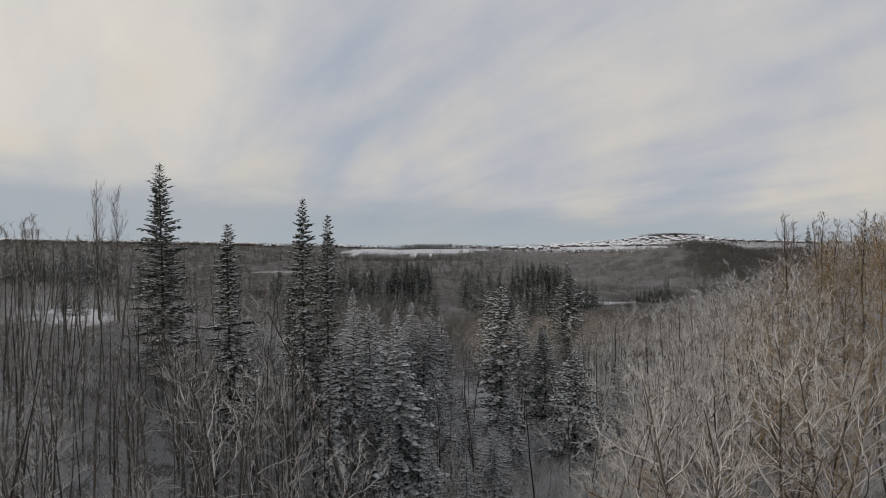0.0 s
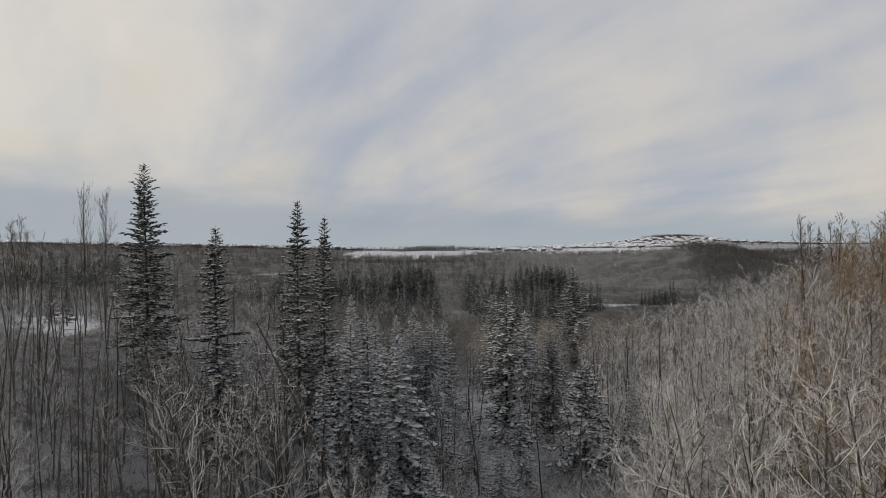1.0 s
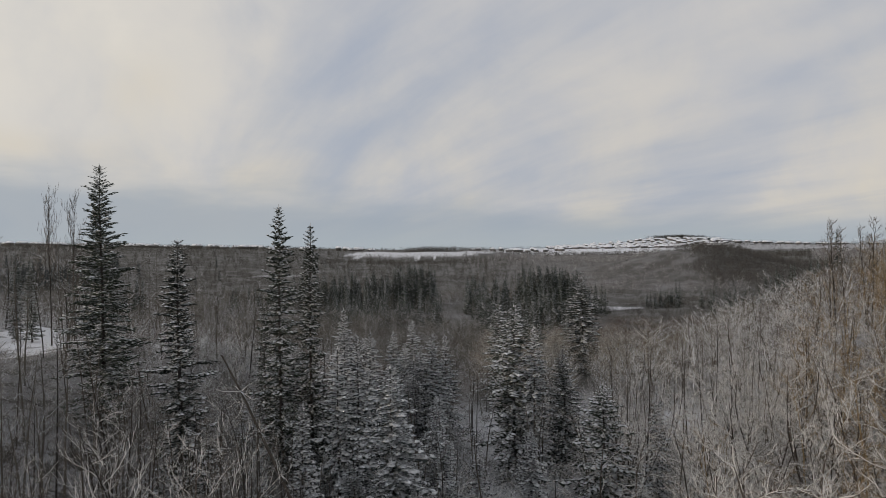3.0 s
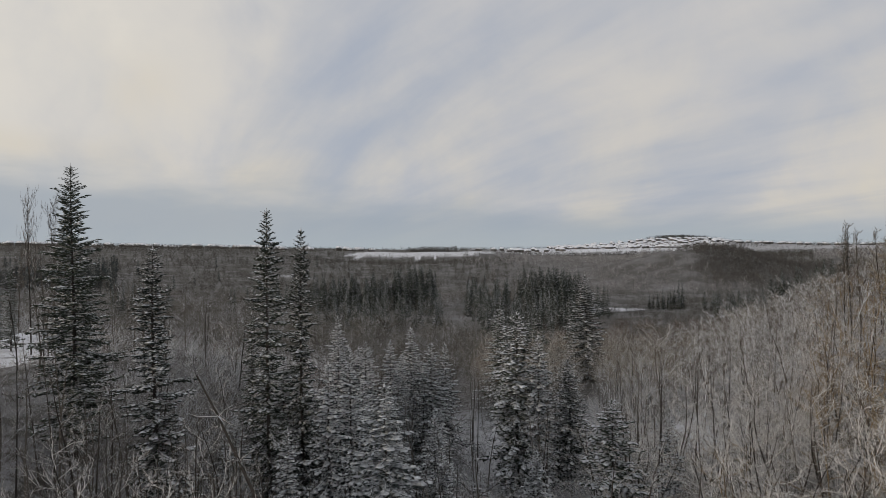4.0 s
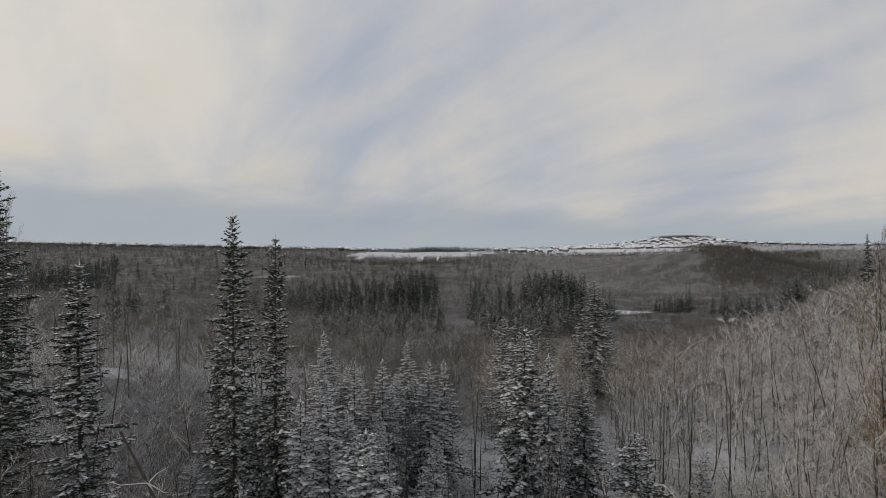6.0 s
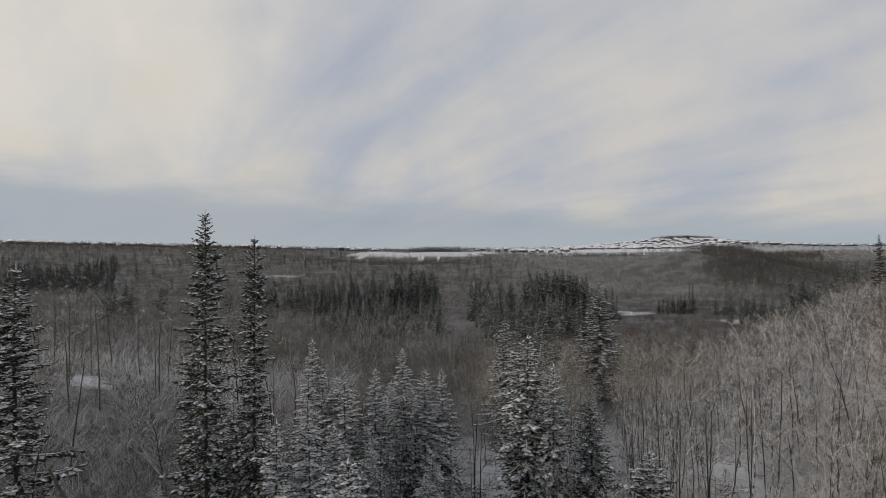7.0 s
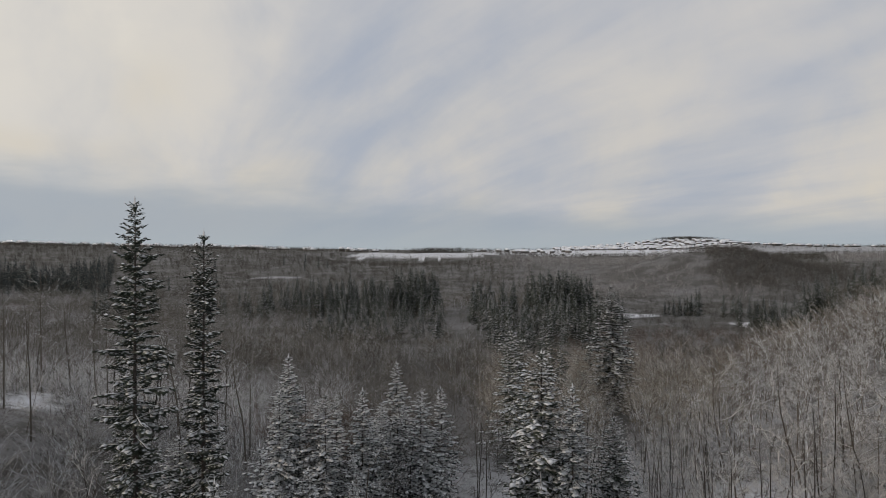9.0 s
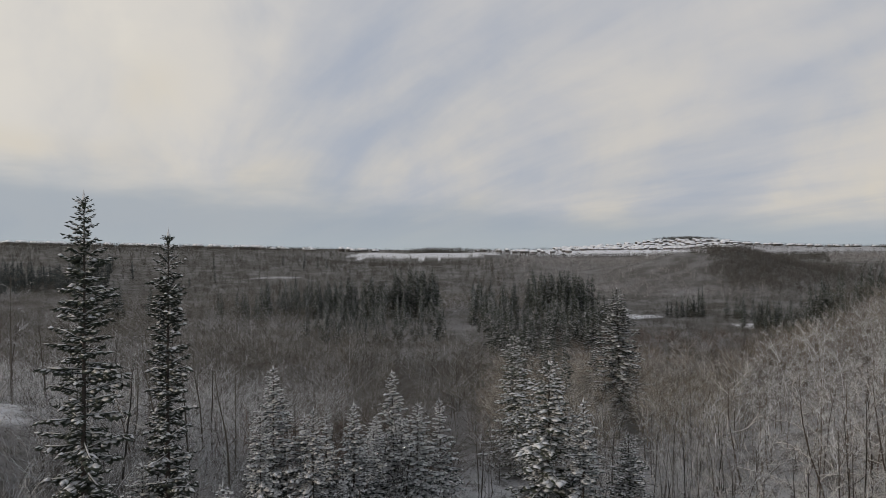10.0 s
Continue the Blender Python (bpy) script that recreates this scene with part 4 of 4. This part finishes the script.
COARSE = [shrub(94 + k, 5, 5, 0.75, 0.0055) for k in range(4)]
BUSH = [shrub(90 + k, 5, 5, 0.9, 0.0048) for k in range(4)]
for name, x0, x1, mat, label, count in (("undergrowth", -50, -3, M_BRUSH, "thin leafless brown undergrowth poking through the snow", 1700),
                                        ("frosted_undergrowth", 5, 75, M_BRUSH_FROST, "frosted leafless undergrowth on the snowy slope", 2700)):
    spots = [(rng.uniform(x0, x1), 18 + 112 * rng.random() ** 1.6) for k in range(count)]
    spots = [(x, y) for x, y in spots if fits_view(x, y, 0) and not in_clearing(x, y) and not in_glade(x, y) and not (before_clearing(x, y) and (y > 50 or rng.random() < 0.5)) and (x < 5 or y < 48 or pale_slope(x, y) or rng.random() < 0.3)]
    spots += [(rng.uniform(x0, x1) * 0.8, rng.uniform(-30, 24)) for k in range(260)]
    forest(name, BUSH, spots, mat, label, 1.3, 3.2, rng)
spots = [(rng.uniform(-38, 5), rng.uniform(22, 64)) for k in range(1400)] + [(rng.uniform(-38, -8), rng.uniform(46, 84)) for k in range(800)] + [(rng.uniform(-3, 5), rng.uniform(23, 50)) for k in range(600)]
forest("brown_thicket", COARSE, [p for p in spots if fits_view(*p, 0) and not in_clearing(*p) and not (before_clearing(*p) and p[1] > 44)], M_THICKET, "brown leafless thicket between the aspen stems", 1.6, 3.4, rng)
slope = [(rng.uniform(9, 40), rng.uniform(46, 88)) for k in range(900)]
forest("slope_brush", COARSE, [p for p in slope if not in_glade(*p) and not in_front(*p) and pale_slope(*p)], M_BRUSH_FROST, "tangled frosted brush on the slope", 1.5, 3.0, rng)
spots = [(rng.uniform(-42, -10), rng.uniform(38, 67)) for k in range(2300)]
forest("low_brush", COARSE, [p for p in spots if before_clearing(*p) and not in_clearing(*p)], M_THICKET, "low brown brush poking through the snow", 0.7, 1.4, rng)
shrubs = [(rng.uniform(4, 17), rng.uniform(22, 64)) for k in range(500)] + [(rng.uniform(-8, 4), rng.uniform(40, 85)) for k in range(450)] + [(rng.uniform(-46, -9), rng.uniform(48, 90)) for k in range(1200)] + [(rng.uniform(1, 15), rng.uniform(22, 48)) for k in range(300)]
ravine = [(rng.uniform(0.5, 14), rng.uniform(20, 52)) for k in range(1500)] + [(rng.uniform(-1, 9), rng.uniform(36, 62)) for k in range(450)] + [p for p in [(rng.uniform(6, 24), rng.uniform(50, 92)) for k in range(700)] if not pale_slope(*p)]
forest("frosted_shrubs", BUSH, [p for p in ravine if not in_front(*p)], M_SHRUB_WHITE, "pale frosted shrubs along the bottom of the ravine", 1.6, 3.6, rng)
forest("low_frosted_shrubs", BUSH, [(rng.uniform(4, 15), rng.uniform(26, 56)) for k in range(750)], M_SHRUB_WHITE, "low frosted shrubs between the ravine spruces", 0.9, 1.8, rng)
shrubs = [p for p in shrubs if not in_clearing(*p) and not before_clearing(*p)]
forest("snowy_shrubs", BUSH, shrubs, M_SHRUB, "grey leafless shrubs white with snow in the ravine", 1.3, 3.0, rng)
foot = [(random.Random(k).uniform(9, 30), random.Random(k + 5000).uniform(46, 76)) for k in range(620)]
forest("pale_slope_shrubs", BUSH, [p for p in foot if not in_front(*p)], M_SHRUB_WHITE, "pale snow-covered shrubs at the foot of the slope", 1.6, 3.4, random.Random(33))
red_spots = [(rng.gauss(-9, 5), rng.gauss(92, 9)) for k in range(260)] + [(rng.uniform(28, 85), rng.uniform(125, 230)) for k in range(500)]
forest("red_willows", [shrub(96, 9, 3, 0.5, 0.009), shrub(97, 9, 3, 0.5, 0.009)], red_spots, M_RED, "reddish brown willow thicket without leaves", 2.2, 4.5, rng)

FARBARE = [broom(100 + k, 12, 0.55, 0.0068, 0.1, 0.007) for k in range(5)]
spots, low_spots = [], []
for k in range(13500):
    y = 108 + 312 * rng.random() ** 0.75
    x = rng.uniform(-0.82, 0.82) * y
    if not open_field(x, y) and not (-48 < x < 62 and 165 < y < 312 and rng.random() < 0.7):
        (low_spots if 0.2 * y < x < 0.52 * y and y > 150 else spots).append((x, y))
pale = [p for p in spots if math.sin(p[0] * 0.09 + 1) + math.sin(p[1] * 0.07 + p[0] * 0.03) + rng.gauss(0, 0.7) > 1.3 or p[0] < -0.35 * p[1] and p[1] < 170 and rng.random() < 0.6]
white = set(pale)
forest("pale_valley_woods", FARBARE, pale, M_VALLEY_PALE, "grey leafless trees dusted with snow on the valley floor", 3.5, 6.5, rng)
forest("valley_woods", FARBARE, [p for p in spots if p not in white], M_VALLEY_BROWN, "brown leafless woods on the valley floor", 4.5, 7.5, rng)
forest("willow_scrub", FARBARE, low_spots, M_FAR_BROWN, "low brown willow scrub round frozen pools", 2.6, 4.6, rng)


FARCLUMP = [broom(110 + k, 8, 0.45, 0.020, 0.05, 0.014) for k in range(5)]
FINECLUMP = [broom(115 + k, 10, 0.45, 0.013, 0.05, 0.010) for k in range(5)]


def knoll_wood(x, y, edge):
    """The dark wood on the knoll: it ends in a curved edge against the frosted slope."""
    return 450 + edge < y < 640 and 192 + 0.28 * max(0, y - 470) + edge * 0.3 < x < min(350, 0.6 * (y - 31)) + edge


brown, grey, knoll = [], [], []
for k in range(16500):
    y = 410 + 720 * rng.random()
    x = rng.uniform(-0.82, 0.82) * y
    if open_field(x, y) or town(x, y) and rng.random() < 0.6 or y > 1068 and x < -60 and rng.random() < 0.75:
        continue
    edge = rng.gauss(0, 22)
    frosted = 60 + edge < x < 0.47 * y + edge * 0.5 and y < 930
    frosted = frosted or x > 0.58 * y and 640 < y < 1000
    (knoll if knoll_wood(x, y, edge) else grey if frosted else brown).append((x, y))
forest("far_brown_woods", FARCLUMP, [p for p in brown if p[1] >= 620], M_FAR_BROWN, "distant brown leafless woods on the valley side", 5, 8, rng)
forest("lower_brown_woods", FINECLUMP, [p for p in brown if p[1] < 620], M_FAR_BROWN, "brown leafless woods at the foot of the valley side", 5, 8, rng)
forest("far_frosted_woods", FARCLUMP, [p for p in grey if p[1] >= 620], M_FAR_GREY, "distant pale frosted woods on the valley side", 5, 8, rng)
forest("lower_frosted_woods", FINECLUMP, [p for p in grey if p[1] < 620], M_FAR_GREY, "pale frosted woods at the foot of the valley side", 5, 8, rng)
copse = [(rng.triangular(-66, 48, -20), rng.uniform(1004, 1030)) for k in range(260)]
forest("field_copse", FARCLUMP, copse, M_KNOLL, "dark leafless copse at the top of the snowy field", 6, 10.5, rng)
grove = [(rng.uniform(0.03, 0.75) * y, y) for y in [rng.uniform(1200, 1860) for k in range(1300)]] + [(rng.uniform(0.45, 0.78) * y, y) for y in [rng.uniform(1560, 1760) for k in range(420)]] + [(rng.uniform(0.32, 0.44) * y, y) for y in [rng.uniform(1480, 1860) for k in range(260)]]
forest("town_trees", FARCLUMP, grove, M_FAR_BROWN, "dark leafless trees among the houses of the far rim", 5, 10, rng)
hilltop = [(rng.triangular(595, 815, 690), rng.gauss(1872, 8)) for k in range(420)]
forest("hilltop_trees", FARCLUMP, hilltop, M_FAR_BROWN, "dark leafless trees on the hilltop above the town", 10, 15, rng)
knoll += [p for p in [(rng.uniform(180, 375), rng.uniform(440, 640)) for k in range(6000)] if knoll_wood(*p, rng.gauss(0, 22))]
forest("knoll_woods", FINECLUMP, knoll, M_KNOLL, "dark brown leafless woods on a knoll across the valley", 5, 8, rng)
FIR = [joined(spruce(120 + k, 12, 1.9, 0.03, 24, 0.0, 2, 0.4, 0.0, 0.9, 6.5, 0.15)) for k in range(3)]
fir = [(rng.uniform(-0.80, -0.50) * y, y) for y in [rng.uniform(430, 640) for k in range(640)]] + [(rng.gauss(242, 8), rng.gauss(566, 8)) for k in range(12)]
fir = [p for p in fir if not open_field(*p) and p[1] + 120 * math.sin(p[0] * 0.03) + rng.gauss(0, 40) < 600]
fir += [(rng.uniform(-300, -60), rng.uniform(420, 700)) for k in range(14)]
forest("far_spruces", FIR, fir, M_FAR_SPRUCE, "distant dark spruces along the rim and the valley side", 0.75, 1.3, rng)

STAND = [joined(spruce(33 + k, 15, (3.3, 2.7, 3.1)[k], 0.03, 78, 0.0, 3, 0.45, 0.0, 1.1, 3.4, 0.2)).arrays() for k in range(3)]
for name, near, mat, label in (("spruce_stands", False, M_STAND, "dark spruce stands with powdered boughs on the valley floor"), ("snowy_spruce_stands", True, M_STAND_SNOWY, "spruces with snowy boughs before the dark stands")):
    vs, fs, at = [], [], 0
    for k, x, y, tall, wide in stand:
        if near == (y < 262 and -45 < x < 45):
            v, f = STAND[k]
            q = tall / 15
            vs.append((v * np.array((q * wide, q * wide, q), np.float32) + np.array((x, y, h(x, y) - 0.2))).astype(np.float32))
            fs.append(f + at)
            at += len(v)
    tagged(new(name, make_mesh(name, np.concatenate(vs), np.concatenate(fs), mat)), label, "woods", kind="stuff")

# ---- the town on the far rim ----


def box(bm_buf, x0, x1, y0, y1, z0, z1):
    i = len(bm_buf.v)
    bm_buf.v += [Vector(p) for p in ((x0, y0, z0), (x1, y0, z0), (x1, y1, z0), (x0, y1, z0), (x0, y0, z1), (x1, y0, z1), (x1, y1, z1), (x0, y1, z1))]
    for a, b, c, d in ((0, 1, 5, 4), (1, 2, 6, 5), (2, 3, 7, 6), (3, 0, 4, 7), (4, 5, 6, 7), (3, 2, 1, 0)):
        bm_buf.f += [(i + a, i + b, i + c), (i + a, i + c, i + d)]


def house(name, wide, deep, high, label):
    wall, roof = Buf(), Buf()
    box(wall, -wide / 2, wide / 2, -deep / 2, deep / 2, -2, high)
    e, r = 0.5, deep * 0.34
    i = len(roof.v)
    hw, hd = wide / 2 + e, deep / 2 + e
    roof.v += [Vector(p) for p in ((-hw, -hd, high), (hw, -hd, high), (hw, hd, high), (-hw, hd, high), (-hw * 0.8, 0, high + r), (hw * 0.8, 0, high + r),
                                   (-hw, -hd, high - 0.35), (hw, -hd, high - 0.35), (hw, hd, high - 0.35), (-hw, hd, high - 0.35))]
    roof.f += [(i, i + 1, i + 5), (i, i + 5, i + 4), (i + 1, i + 2, i + 5), (i + 2, i + 3, i + 4), (i + 2, i + 4, i + 5), (i + 3, i, i + 4)]
    for a, b in ((0, 1), (1, 2), (2, 3), (3, 0)):
        roof.f += [(i + a, i + 6 + a, i + 6 + b), (i + a, i + 6 + b, i + b)]
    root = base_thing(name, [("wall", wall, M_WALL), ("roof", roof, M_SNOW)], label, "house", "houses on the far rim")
    for k in range(3):
        pane = Buf()
        x = (k - 1) * wide * 0.3
        box(pane, x - 0.8, x + 0.8, -deep / 2 - 0.06, -deep / 2 + 0.02, high * 0.5, high * 0.5 + 1.6)
        new("window", pane.mesh("window", M_PANE)).parent = root
    return root


homes = [house("house", 9, 9, 4.4, "two-storey house with a snowy roof on the far rim"), house("house", 12, 9, 2.8, "low house with a snow-covered roof on the far rim"),
         house("house", 17, 10, 4.2, "long row house with a snowy roof on the far rim")]
plots = [(rng.uniform(-780, -110), rng.uniform(1072, 1120)) for k in range(64)]
for row in range(11):
    y = 1470 + 37 * row
    x = (0.185 - 0.002 * row) * y + rng.uniform(0, 14)
    while x < 0.45 * y:
        plots.append((x, y + rng.uniform(-15, 15)))
        x += rng.uniform(16, 36)
for row, lo, hi in ((1330, 0.05, 0.20), (1370, 0.06, 0.2), (1700, 0.45, 0.74), (1740, 0.45, 0.74)):
    x = lo * row
    while x < hi * row:
        plots.append((x, row + rng.uniform(-6, 6)))
        x += rng.uniform(18, 46)
used = set()
for x, y in plots:
    k = rng.choice((0, 0, 1, 1, 2))
    m = pose(x, y, h(x, y), 0, 0, rng.choice((0, 0, 90, 180)) + rng.uniform(-8, 8))
    if k not in used:
        used.add(k)
        homes[k].matrix_basis = m
    else:
        copy_thing(homes[k], m)


# ---- a broken trunk that leans over the bank ----


def leaning_trunk():
    rng, log, snow = random.Random(8), Buf(), Buf()
    top, low = Vector((-10.0, 38.6, 11.5)), Vector((-4.4, 37.6, h(-4.4, 37.6) - 0.2))
    line = [low.lerp(top, k / 7) + Vector((rng.uniform(-0.16, 0.16), rng.uniform(-0.16, 0.16), 0.5 * math.sin(math.pi * k / 7))) for k in range(8)]
    log.tube(line, [0.12 - 0.012 * k for k in range(8)], 7)
    root = new("leaning_trunk")
    new("trunk", log.mesh("trunk", M_BARK)).parent = root
    for k in range(1, 7):
        snow.lump(line[k] + Vector((0, 0, 0.09 - 0.009 * k)), top - low, 0.45, 0.07, 0.05)
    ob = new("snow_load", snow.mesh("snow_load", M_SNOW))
    ob.data.polygons.foreach_set("use_smooth", np.ones(len(ob.data.polygons), bool))
    tagged(ob, kind="stuff").parent = root
    for k in range(2, 7):
        for j in range(4):
            limb = Buf()
            d = Vector((rng.uniform(-1, 1), rng.uniform(-1, 1), rng.uniform(-0.5, 0.6))).normalized()
            mid = line[k] + d * rng.uniform(0.3, 0.8)
            limb.tube([line[k], mid], [0.026, 0.018], 4)
            limb.spike(mid, mid + turn(d, rng, 0.4) * rng.uniform(0.3, 0.6), 0.018)
            new("branch", limb.mesh("branch", M_LIMB)).parent = root
    tagged(root, "dead broken trunk leaning over the bank with snow on top", "dead trunk")


leaning_trunk()
